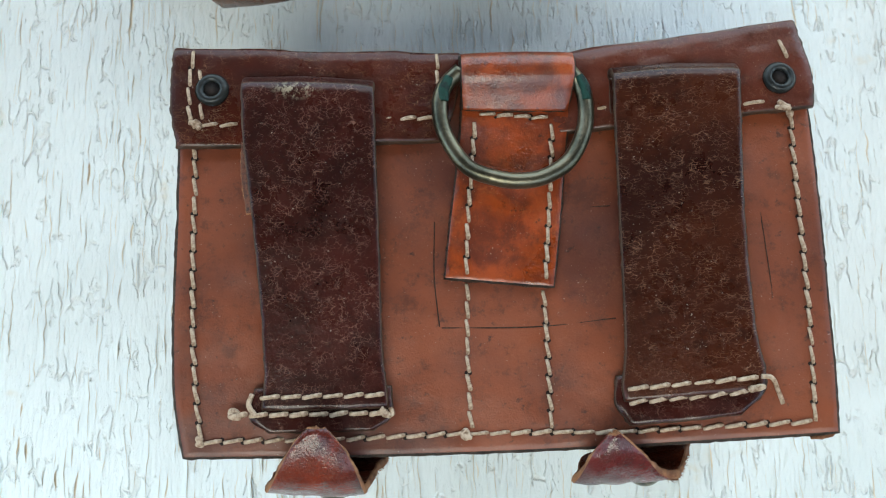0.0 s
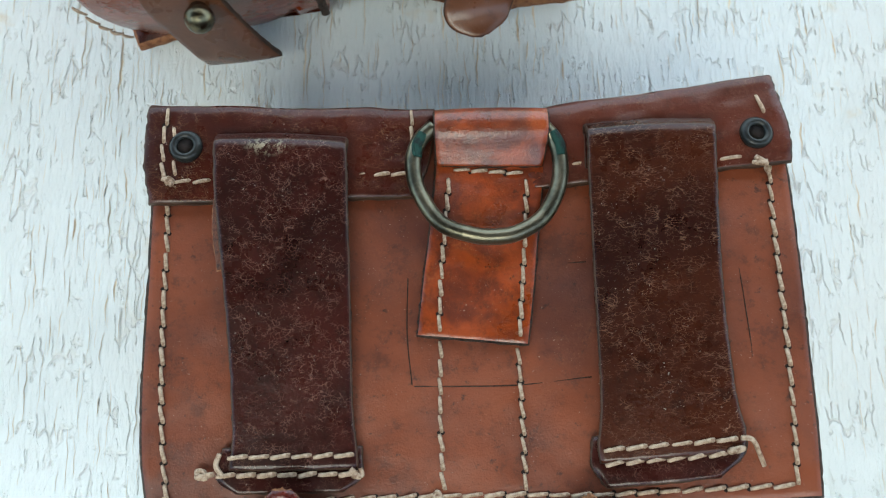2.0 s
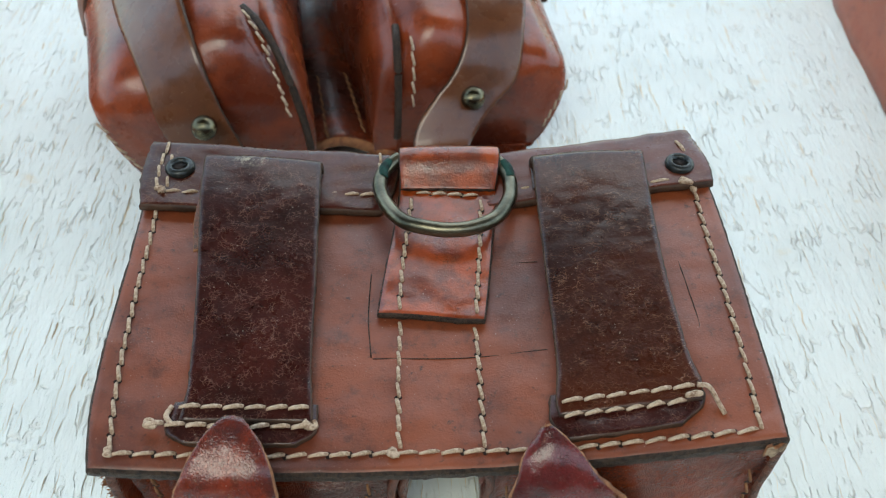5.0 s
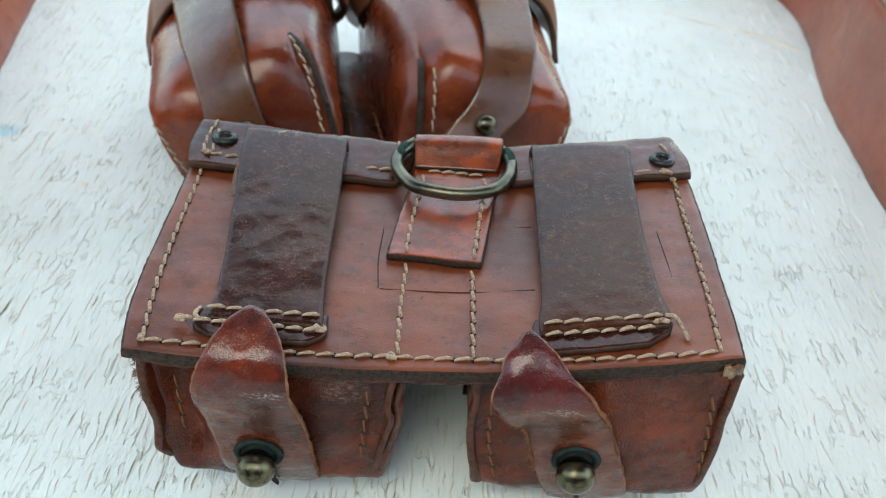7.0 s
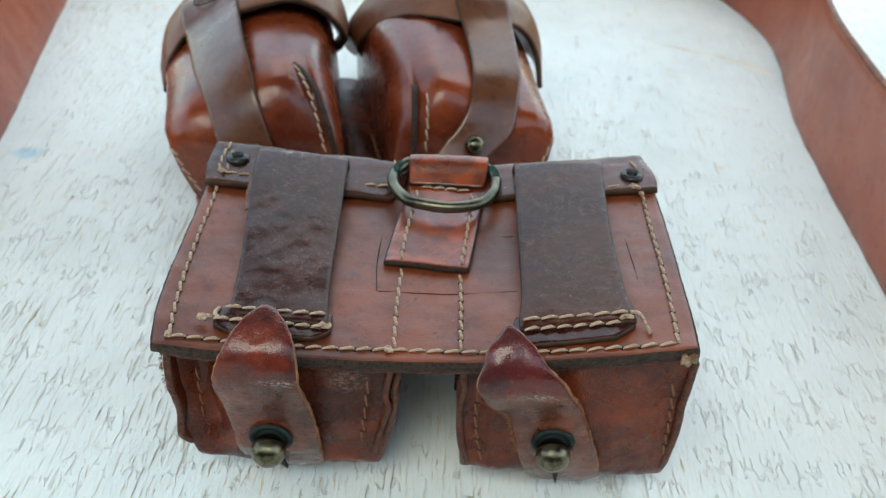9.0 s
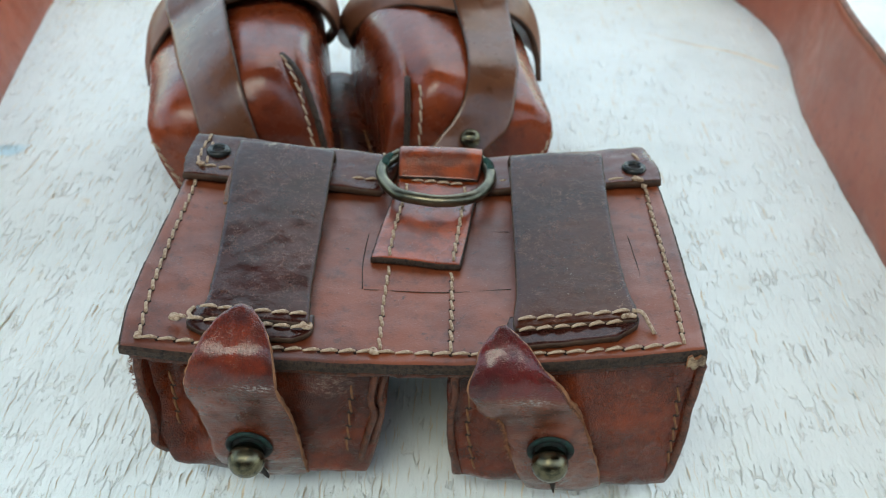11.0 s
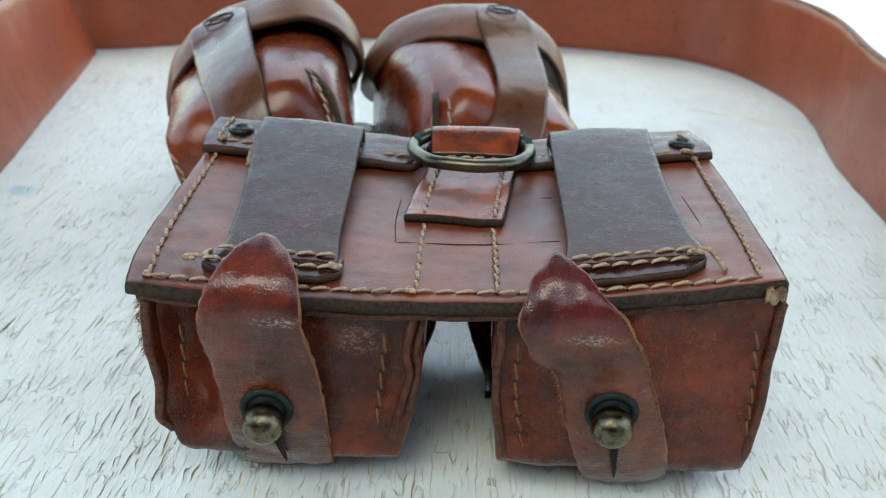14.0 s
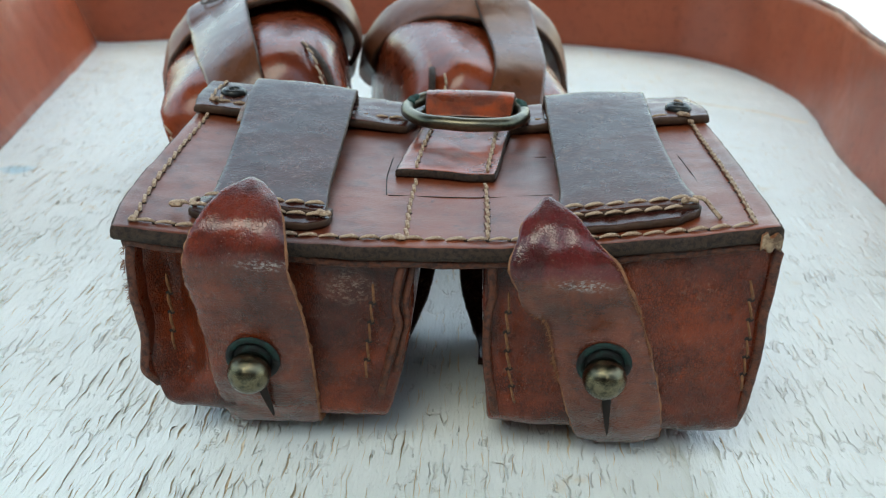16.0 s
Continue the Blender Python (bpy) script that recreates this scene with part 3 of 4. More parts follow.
def compartment(x0, x1, seed, dents):
    """A boxed cartridge pocket: rounded front, bottom rising towards the seam."""
    rings = []
    zs = np.concatenate([[0.0012], np.linspace(0.0018, 0.056, 44)])
    for z in zs:
        t = (z - 0.0012) / 0.055
        yf = 0.0012 + 0.030 * max(0.0, 1 - t / 0.26) ** 2.4
        yb = 0.088 - 0.028 * max(0.0, 1 - t / 0.6)
        shrink = 0.003 * max(0.0, 1 - t / 0.12)
        a, b = x0(z) + shrink, x1(z) - shrink
        cx, hx = (a + b) / 2, (b - a) / 2
        ring = []
        for x, y in rounded_rect(a, b, yf, yb, 0.0014):
            w = max(0.0, 1 - (y - yf) / 0.02)
            bulge = -0.0022 * max(0.0, math.cos((x - cx) / hx * math.pi / 2)) * math.sin(math.pi * min(1, t)) * w
            for dx, dz, rx, rz, depth in dents:
                bulge += depth * w * math.exp(-((x - dx) / rx) ** 2 - ((z - dz) / rz) ** 2)
            q = Vector((x, y + bulge, z))
            q += Vector((0.3, 1, 0)) * 0.0007 * fbm(q, 75, seed) * (0.4 + 0.6 * w)
            q.z += z / 0.056 * (z_back(x, 0) - 0.0600)
            ring.append(q)
        rings.append(ring)
    return loft("pocket", rings, [M_BODY])


pocket_l = part("pocket", compartment(lambda z: -0.0705 + 0.0005 * math.sin(z * 90) + 0.009 * max(0, 1 - z / 0.022), lambda z: -0.0062 - 0.0085 * max(0, 1 - z / 0.045) ** 1.3 + 0.0012 * math.sin(z * 60), 2.0,
                [(-0.0625, 0.040, 0.0060, 0.016, 0.0085), (-0.0640, 0.0150, 0.006, 0.006, -0.0016), (-0.0595, 0.024, 0.003, 0.006, 0.0025), (-0.0170, 0.035, 0.003, 0.02, 0.0012), (-0.023, 0.020, 0.006, 0.006, 0.0010)]), pouch, "red-brown leather pocket with a crumpled corner")
pocket_r = part("pocket", compartment(lambda z: 0.0100 + 0.004 * max(0, 1 - z / 0.045), lambda z: 0.0740, 7.0,
                [(0.0175, 0.034, 0.0025, 0.02, 0.0012), (0.024, 0.048, 0.006, 0.006, 0.0015), (0.0705, 0.04, 0.002, 0.02, 0.0008)]), pouch, "red-brown leather pocket with a smooth grained front")


def welt(keys, depth, thick, mat=M_WELT, parent=None, name="welt"):
    """The raw edges of two sewn plies standing proud along a pocket's corner. keys: x, y, z down the seam."""
    front = [(x, y - depth, z) for x, y, z in keys]
    rear = [(x, y + 0.006, z) for x, y, z in keys]
    part(name, slab(name, ribbon(front, rear, 30, 5), thick, [M_BODY, mat], 0.0004, 0.0004, keys[0][0] * 100), parent)


welt([(-0.0705, 0.002, 0.056), (-0.0712, 0.0025, 0.042), (-0.0702, 0.0035, 0.030), (-0.0706, 0.003, 0.022), (-0.0685, 0.005, 0.017)], 0.0035, 0.0022, parent=pocket_l)
welt([(-0.0086, 0.0012, 0.0555), (-0.0100, 0.0010, 0.0500), (-0.0104, 0.0012, 0.0440), (-0.0094, 0.0014, 0.0390), (-0.0108, 0.0020, 0.0330), (-0.0128, 0.0026, 0.0240), (-0.0140, 0.0040, 0.0160), (-0.0144, 0.0070, 0.0125)], 0.0026, 0.0018, parent=pocket_l)
welt([(-0.0060, 0.0016, 0.0560), (-0.0074, 0.0016, 0.0500), (-0.0082, 0.0018, 0.0440), (-0.0074, 0.0020, 0.0390), (-0.0088, 0.0026, 0.0330), (-0.0108, 0.0032, 0.0240), (-0.0120, 0.0046, 0.0160), (-0.0124, 0.0076, 0.0125)], 0.0020, 0.0014, parent=pocket_l)
welt([(0.0118, 0.0008, 0.0580), (0.0108, 0.0008, 0.0530), (0.0114, 0.0010, 0.0470), (0.0104, 0.0012, 0.0410), (0.0110, 0.0015, 0.0320), (0.0122, 0.0015, 0.0220), (0.0138, 0.0035, 0.0140), (0.0150, 0.0080, 0.0105)], 0.0022, 0.0020, parent=pocket_r)
welt([(0.0730, 0.001, 0.0612), (0.0726, 0.001, 0.045), (0.0728, 0.001, 0.032), (0.0726, 0.002, 0.021), (0.0718, 0.004, 0.014)], 0.0010, 0.0022, parent=pocket_r)

# pocket seams
for keys, par, kinds in (
    ([(0.0690, -0.0016, 0.055), (0.0705, -0.0022, 0.040), (0.0715, -0.0012, 0.026)], pocket_r, STITCHES_DARK),
    ([(0.0160, -0.0020, 0.049), (0.0162, -0.0022, 0.036), (0.0190, -0.0010, 0.019)], pocket_r, STITCHES_DARK),
    ([(-0.0145, -0.0012, 0.049), (-0.0165, -0.0014, 0.024)], pocket_l, STITCHES_DARK),
    ([(-0.0630, 0.0025, 0.047), (-0.0635, 0.0035, 0.026)], pocket_l, STITCHES_DARK),
):
    seam(keys, None, par, 0.0048, (0, -1, 0), kinds, 0.1, 0.0, 0.7)


def cover_flap(x0, x1, gap_right):
    """The pocket's cover, hinged on the far edge and folded under the pouch; its ears show in the gap."""
    prof = [(0.0885, 0.060), (0.0915, 0.052), (0.0925, 0.042), (0.0900, 0.033), (0.0805, 0.022), (0.0705, 0.0112), (0.0640, 0.0045), (0.056, 0.0022), (0.046, 0.0018)]
    ear = [0.0, 0.0, 0.0, 0.0005, 0.0025, 0.0048, 0.0080, 0.0105, 0.0105]
    a = [(x0 + (0.002 if gap_right else e), y, z) for e, (y, z) in zip(ear, prof)]
    b = [(x1 - (e if gap_right else 0.002), y, z) for e, (y, z) in zip(ear, prof)]
    return slab("cover_flap", ribbon(b, a, 44, 24), 0.0016, [M_LOOP, M_EDGE], 0.0002, 0.0008)


part("cover_flap", cover_flap(-0.073, -0.0005, True), pouch, "dark brown cover folded under the pouch")
part("cover_flap", cover_flap(0.0008, 0.073, False), pouch, "dark brown cover folded under the pouch")


def fold(left, right, mat, n=30, wrap=0.012):
    """A top fold: comes over the far edge and is sewn flat on the panel."""
    a, b = on_back(left, 0.0026), on_back(right, 0.0026)
    for keys in (a, b):
        x, y, z = keys[-1]
        keys += [(x, y + 0.0026, z - 0.0016), (x, y + 0.0036, z - 0.006), (x, y + 0.0030, z - wrap)]
    return slab("top_fold", ribbon(a, b, 40, n), 0.0024, [mat, M_LID_EDGE], 0.0003, 0.0005, left[0][0] * 50)


fold_l = part("top_fold", fold([(-0.0736, 0.0660), (-0.0750, 0.076), (-0.0746, 0.0870)], [(-0.0135, 0.0680), (-0.0100, 0.077), (-0.0085, 0.0875)], M_FOLD), pouch, "dark plum-brown folded leather edge")
fold_r = part("top_fold", fold([(0.0150, 0.0695), (0.0110, 0.077), (0.0060, 0.0855)], [(0.0735, 0.0735), (0.0735, 0.082), (0.0712, 0.0930)], M_FOLD_R), pouch, "red-brown folded leather edge")


def belt_loop(left, right, mat, seed):
    """A wide belt loop: sewn at the bottom, bowed off the panel, rolled under at the top."""
    lift = (0.0028, 0.0032, 0.0040, 0.0060, 0.0082, 0.0088)
    a = [(x, y, z_back(x, y) + h) for (x, y), h in zip(left, lift)]
    b = [(x, y, z_back(x, y) + h) for (x, y), h in zip(right, lift)]
    for k in (a, b):
        x, y, z = k[-1]
        k += [(x, y + 0.0020, z - 0.0006), (x, y + 0.0036, z - 0.0020), (x, y + 0.0044, z - 0.0044), (x, y + 0.0028, z - 0.0070), (x, y - 0.006, z - 0.0074)]
    return slab("belt_loop", ribbon(a, b, 90, 24, 0.0005), 0.0021, [mat, M_LID_EDGE], 0.0002, 0.00018, seed)


LOOP_L = ([(-0.0545, 0.0065), (-0.0538, 0.012), (-0.0540, 0.022), (-0.0555, 0.043), (-0.0578, 0.066), (-0.0582, 0.0775)],
          [(-0.0268, 0.0065), (-0.0272, 0.012), (-0.0280, 0.022), (-0.0283, 0.043), (-0.0288, 0.066), (-0.0290, 0.0770)])
LOOP_R = ([(0.0268, 0.0065), (0.0265, 0.010), (0.0275, 0.020), (0.0272, 0.046), (0.0268, 0.069), (0.0268, 0.0795)],
          [(0.0572, 0.0085), (0.0575, 0.013), (0.0560, 0.021), (0.0546, 0.044), (0.0548, 0.069), (0.0552, 0.0795)])
loop_l = part("belt_loop", belt_loop(*LOOP_L, M_LOOP, 4.0), pouch, "dark brown glossy belt loop with fine pale crackle")
loop_r = part("belt_loop", belt_loop(*LOOP_R, M_LOOP_TAN, 9.0), pouch, "creased dark brown belt loop fading to tan")


def loop_foot(left, right):
    """The loop's underlay that shows below the stitching."""
    return slab("loop_foot", ribbon(on_back(left, 0.0020), on_back(right, 0.0020), 12, 16), 0.0018, [M_LOOP, M_LID_EDGE], 0.0004, 0.0004)


part("loop_foot", loop_foot([(-0.0530, 0.0015), (-0.0572, 0.0045), (-0.0560, 0.011)], [(-0.0300, 0.0015), (-0.0260, 0.0045), (-0.0260, 0.011)]), loop_l)
part("loop_foot", loop_foot([(0.0280, 0.0012), (0.0250, 0.006), (0.0255, 0.012)], [(0.0520, 0.0030), (0.0575, 0.008), (0.0575, 0.014)]), loop_r)

# the orange tab that holds the ring
tab = part("ring_tab", slab("ring_tab", ribbon(on_back([(-0.0130, 0.0355), (-0.0115, 0.048), (-0.0095, 0.062), (-0.0082, 0.074), (-0.0080, 0.0835)], 0.0024),
           on_back([(0.0118, 0.0330), (0.0136, 0.046), (0.0152, 0.060), (0.0168, 0.073), (0.0175, 0.0835)], 0.0024), 50, 20), 0.0022, [M_TAB, M_EDGE], 0.0003, 0.0004), pouch, "orange-brown leather tab sewn to the panel")
la, lb = [(-0.0080, 0.0748), (-0.0082, 0.0778), (-0.0084, 0.0815)], [(0.0166, 0.0742), (0.0172, 0.0776), (0.0178, 0.0815)]
keep = []
for edge in (la, lb):
    k = [(x, y, z_back(x, y) + h) for (x, y), h in zip(edge, (0.0036, 0.0056, 0.0080))]
    x, y, z = k[-1]
    k += [(x, y + 0.0036, z + 0.0002), (x, y + 0.0060, z - 0.0018), (x, y + 0.0064, z - 0.0048), (x, y + 0.0030, z - 0.0066)]
    keep.append(k)
part("keeper", slab("keeper", ribbon(*keep, 40, 20, 0.0004), 0.0018, [M_TAB, M_EDGE], 0.0002, 0.00008), tab, "glossy orange roll of leather round the ring")

zr = 0.0690
ring = part("ring", tube("ring", [(-0.0085, 0.0835, zr + 0.001), (-0.0122, 0.0800, zr), (-0.0136, 0.0745, zr), (-0.0122, 0.0675, zr + 0.0002), (-0.0075, 0.0602, zr + 0.0006), (-0.0010, 0.0573, zr + 0.001),
            (0.0045, 0.0566, zr + 0.001), (0.0100, 0.0575, zr + 0.001), (0.0160, 0.0614, zr + 0.0006), (0.0198, 0.0685, zr + 0.0002), (0.0206, 0.0750, zr), (0.0196, 0.0800, zr), (0.0165, 0.0835, zr + 0.001)],
            0.0019, M_RING, 16, 90), pouch, "tarnished brass ring with green verdigris at its ends")
for x, s in ((-0.0112, -1), (0.0190, 1)):
    part("corrosion", tube("corrosion", [(x, 0.0815, zr + 0.0013), (x + s * 0.0014, 0.0788, zr + 0.0013), (x + s * 0.0016, 0.0760, zr + 0.0008)], 0.0013, M_VERDIGRIS, 8, 14), ring, "green crust of verdigris")


def eyelet(x, y):
    prof = [(0.0017, -0.002), (0.0017, 0.0002), (0.0020, 0.0009), (0.0028, 0.0013), (0.0035, 0.0008), (0.0039, 0.0002), (0.0039, -0.001)]
    e = part("eyelet", lathe("eyelet", prof, M_EYELET), pouch, "black metal eyelet")
    e.matrix_basis = pose(x, y, z_back(x, y) + 0.0031, -3, 0, 0)
    # black disc painted for the shade down the eyelet's opening
    h = part("hole", lathe("hole", [(0.0017, 0.0), (0.0008, -0.0002)], M_HOLE_SHADE, 20), e)
    h.location = (0, 0, 0.0004)


eyelet(-0.0660, 0.0793)
eyelet(0.0663, 0.0804)


# closing straps, buttoned over studs on the pockets' bottoms
def strap(left, right, mat, n=80):
    return slab("closing_strap", ribbon(left, right, n, 18, 0.0008), 0.0020, [mat, M_RAW], 0.0005, 0.0008, left[0][0] * 90)


SL = [(0.050, 0.0016), (0.022, 0.0022), (0.009, 0.0042), (0.0030, 0.0090), (-0.0020, 0.0170), (-0.0058, 0.0255), (-0.0072, 0.0340), (-0.0090, 0.0450), (-0.0114, 0.0545), (-0.0119, 0.0598), (-0.0104, 0.0640), (-0.0068, 0.0678), (-0.0022, 0.0702), (0.0022, 0.0712)]
XL = [-0.0510, -0.0512, -0.0512, -0.0510, -0.0512, -0.0515, -0.0520, -0.0535, -0.0545, -0.0538, -0.0524, -0.0502, -0.0474, -0.0440]
XR = [-0.0290, -0.0288, -0.0288, -0.0286, -0.0280, -0.0280, -0.0284, -0.0300, -0.0318, -0.0322, -0.0326, -0.0338, -0.0360, -0.0395]
strap_l = part("closing_strap", strap([(x, y, z) for x, (y, z) in zip(XL, SL)], [(x, y, z) for x, (y, z) in zip(XR, SL)], M_STRAP), pouch, "worn red-brown strap with a pointed curling tip")
SR = [(0.050, 0.0016), (0.022, 0.0020), (0.009, 0.0042), (0.0030, 0.0085), (-0.0018, 0.0170), (-0.0045, 0.0255), (-0.0056, 0.0330), (-0.0062, 0.0410), (-0.0066, 0.0450), (-0.0078, 0.0485), (-0.0104, 0.0550), (-0.0111, 0.0603), (-0.0095, 0.0648), (-0.0054, 0.0687), (-0.0006, 0.0712)]
YL = [0.0400, 0.0390, 0.0375, 0.0355, 0.0325, 0.0300, 0.0275, 0.0258, 0.0240, 0.0194, 0.0172, 0.0152, 0.0160, 0.0178, 0.0206]
YR = [0.0600, 0.0590, 0.0572, 0.0556, 0.0538, 0.0518, 0.0494, 0.0466, 0.0452, 0.0438, 0.0404, 0.0374, 0.0330, 0.0290, 0.0236]
strap_r = part("closing_strap", strap([(x, y, z - 0.001) for x, (y, z) in zip(YL, SR)], [(x, y, z + 0.001) for x, (y, z) in zip(YR, SR)], M_STRAP_R), pouch, "worn red-brown strap with a ragged edge and pointed tip")


def stud(x, y, z, parent, tilt=80, hole=True):
    prof = [(0.0026, -0.004), (0.0024, -0.001), (0.0030, 0.0002)] + [(0.0049 * math.sin(a), 0.0049 - 0.0049 * math.cos(a) * 0.95) for a in np.linspace(0.75, math.pi, 14)]
    s = part("stud", lathe("stud", prof, M_STUD), parent, "round tarnished brass stud")
    s.matrix_basis = pose(x, y, z, tilt, 0, 0)
    if hole:
        pts = [(0.0052 * math.cos(a) * (1.06 if math.cos(a) > 0 else 1.0), 0.0012 + 0.0053 * math.sin(a), 0.0) for a in np.linspace(0, 2 * math.pi, 25)]
        edge = part("buttonhole", tube("buttonhole", pts, 0.0009, M_BUTTONHOLE, 8, 48, 0.6), s, "green-stained buttonhole")
        edge.location = (0.0, 0.0, 0.0016)
        # flat disc over the strap: green stain plus the painted shade of the opening
        disc = part("hole", lathe("hole", [(0.0053, 0.0), (0.0020, 0.0002)], M_BUTTONHOLE, 28), edge)
        disc.location = (0.0, 0.0012, -0.0001)
    return s


stud(-0.0414, -0.0068, 0.0310, strap_l, 97)
stud(0.0380, -0.0050, 0.0335, strap_r, 97)


def slit(keys, width, parent):
    """A dark wedge painting the shade of the gaping cut below the buttonhole."""
    c = spline(keys, 12)
    verts, faces = [], []
    for i, p in enumerate(c):
        w = width * (1 - i / 11) ** 0.7 + 0.00005
        verts += [(p[0] - w, p[1], p[2]), (p[0] + w, p[1], p[2]), (p[0] - w * 0.6, p[1] + 0.0012, p[2]), (p[0] + w * 0.6, p[1] + 0.0012, p[2])]
    for i in range(11):
        a, b = i * 4, i * 4 + 4
        faces += [(a, a + 1, b + 1, b), (a + 2, b + 2, b + 3, a + 3), (a, b, b + 2, a + 2), (a + 1, a + 3, b + 3, b + 1)]
    part("slit", mesh_of("slit", verts, faces, [M_HOLE_SHADE], smooth=False), parent)


slit([(-0.0400, -0.0086, 0.0262), (-0.0392, -0.0068, 0.0210), (-0.0384, -0.0032, 0.0130)], 0.0012, strap_l)
slit([(0.0392, -0.0078, 0.0290), (0.0402, -0.0058, 0.0215), (0.0418, -0.0022, 0.0120)], 0.0012, strap_r)

# seams of the back
ZB = lambda x, y: z_back(x, y)
ZF = lambda x, y: z_back(x, y) + 0.0026
ZT = lambda x, y: z_back(x, y) + 0.0025
ZL = lambda x, y: z_back(x, y) + 0.0034
ST_L = [(-0.0706, 0.0680), (-0.0702, 0.059), (-0.0705, 0.043), (-0.0703, 0.023), (-0.0695, 0.010), (-0.0683, -0.0004)]
ST_R = [(0.0692, 0.0730), (0.0690, 0.059), (0.0692, 0.042), (0.0692, 0.025), (0.0687, 0.008), (0.0683, 0.0010)]
seam(ST_L, ZB, back_panel)
seam(ST_R, ZB, back_panel)
seam([(-0.0682, -0.0004), (-0.060, -0.0002), (-0.042, -0.0004), (-0.025, -0.0001), (-0.009, 0.0002)], ZB, back_panel, 0.0047)
seam([(-0.0085, 0.0002), (0.010, 0.0001), (0.026, -0.0002), (0.051, 0.0006), (0.0680, 0.0010)], ZB, back_panel, 0.0047)
seam([(-0.0078, 0.0345), (-0.0082, 0.019), (-0.0078, 0.0012)], ZB, back_panel, 0.0042)
seam([(0.0098, 0.0325), (0.0102, 0.020), (0.0104, 0.0008)], ZB, back_panel, 0.0042)
flush_holes("hole_shade", back_panel)
seam([(-0.0700, 0.0885), (-0.0712, 0.080), (-0.0708, 0.0712)], ZF, fold_l)
seam([(-0.0686, 0.0840), (-0.0684, 0.0722)], ZF, fold_l)
seam([(-0.0690, 0.0710), (-0.0600, 0.0712)], ZF, fold_l)
seam([(-0.0278, 0.0730), (-0.0145, 0.0732)], ZF, fold_l)
seam([(-0.0138, 0.0890), (-0.0140, 0.0770)], ZF, fold_l)
flush_holes("hole_shade", fold_l)
seam([(0.0672, 0.0900), (0.0685, 0.0850)], ZF, fold_r)
seam([(0.0200, 0.0748), (0.0265, 0.0748)], ZF, fold_r)
seam([(0.0572, 0.0748), (0.0630, 0.0745)], ZF, fold_r)
flush_holes("hole_shade", fold_r)
seam([(-0.0052, 0.0722), (-0.0062, 0.062), (-0.0074, 0.050), (-0.0082, 0.0360)], ZT, tab, 0.0042)
seam([(0.0130, 0.0715), (0.0122, 0.060), (0.0112, 0.048), (0.0100, 0.0345)], ZT, tab, 0.0042)
seam([(-0.0042, 0.0742), (0.0122, 0.0728)], ZT, tab, 0.0042)
flush_holes("hole_shade", tab)
seam([(-0.0550, 0.0092), (-0.0272, 0.0092)], ZL, loop_l, 0.0046)
seam([(-0.0620, 0.0054), (-0.0265, 0.0052)], ZT, loop_l, 0.0046, wide=1.2)
seam([(0.0272, 0.0092), (0.0560, 0.0110)], ZL, loop_r, 0.0046)
seam([(0.0275, 0.0062), (0.0540, 0.0080)], ZT, loop_r, 0.0046, wide=1.2)


def line_on(keys, surf, radius, mat, parent, name):
    part(name, tube(name, [(x, y, surf(x, y) - radius * 0.45) for x, y in keys], radius, mat, 6, 24), parent)


for keys in ([(-0.0152, 0.049), (-0.0155, 0.036), (-0.0145, 0.0245)], [(-0.0140, 0.0242), (0.008, 0.0240), (0.0262, 0.0255)], [(0.0150, 0.0515), (0.0262, 0.0520)], [(0.0575, 0.0535), (0.0600, 0.0530), (0.0612, 0.040), (0.0615, 0.0285), (0.0590, 0.0275)]):
    line_on(keys, ZB, 0.00014, M_EDGE, back_panel, "impressed_line")


def knot(x, y, z, size, parent, seed):
    """A lump of knotted thread ends."""
    rnd = random.Random(seed)
    pts = [(x + rnd.uniform(-1, 1) * size, y + rnd.uniform(-1, 1) * size * 0.7, z + rnd.uniform(0, 1) * size * 0.35) for _ in range(9)]
    part("knot", tube("knot", pts, 0.00055, M_THREAD, 8, 50), parent, "knotted thread end")


for k, (x, y, dz, size, par) in enumerate(((-0.0088, 0.0000, 0.0004, 0.0014, back_panel), (-0.0698, 0.0710, 0.003, 0.0017, fold_l), (0.0665, 0.0738, 0.003, 0.0018, fold_r), (0.0690, 0.0720, 0.001, 0.0012, fold_r),
                                          (-0.0682, -0.0002, 0.0004, 0.0011, back_panel), (-0.0268, 0.0055, 0.003, 0.0014, loop_l), (-0.0605, 0.0055, 0.002, 0.0013, loop_l), (0.0555, 0.0088, 0.0035, 0.0018, loop_r))):
    knot(x, y, z_back(x, y) + dz, size, par, 40 + k)
part("loose_thread", tube("loose_thread", [(0.0565, 0.0112, z_back(0.056, 0.011) + 0.0036), (0.0590, 0.0108, z_back(0.059, 0.011) + 0.0030), (0.0606, 0.0080, z_back(0.06, 0.008) + 0.0016), (0.0618, 0.0052, z_back(0.061, 0.005) + 0.0006)], 0.00055, M_THREAD, 8, 30), loop_r, "frayed loose end of thread")
part("loose_thread", tube("loose_thread", [(-0.0560, 0.0052, z_back(-0.056, 0.005) + 0.003), (-0.0575, 0.0075, z_back(-0.057, 0.007) + 0.0025), (-0.0568, 0.0100, z_back(-0.057, 0.01) + 0.002)], 0.0006, M_THREAD, 8, 20), loop_l, "frayed loose end of thread")


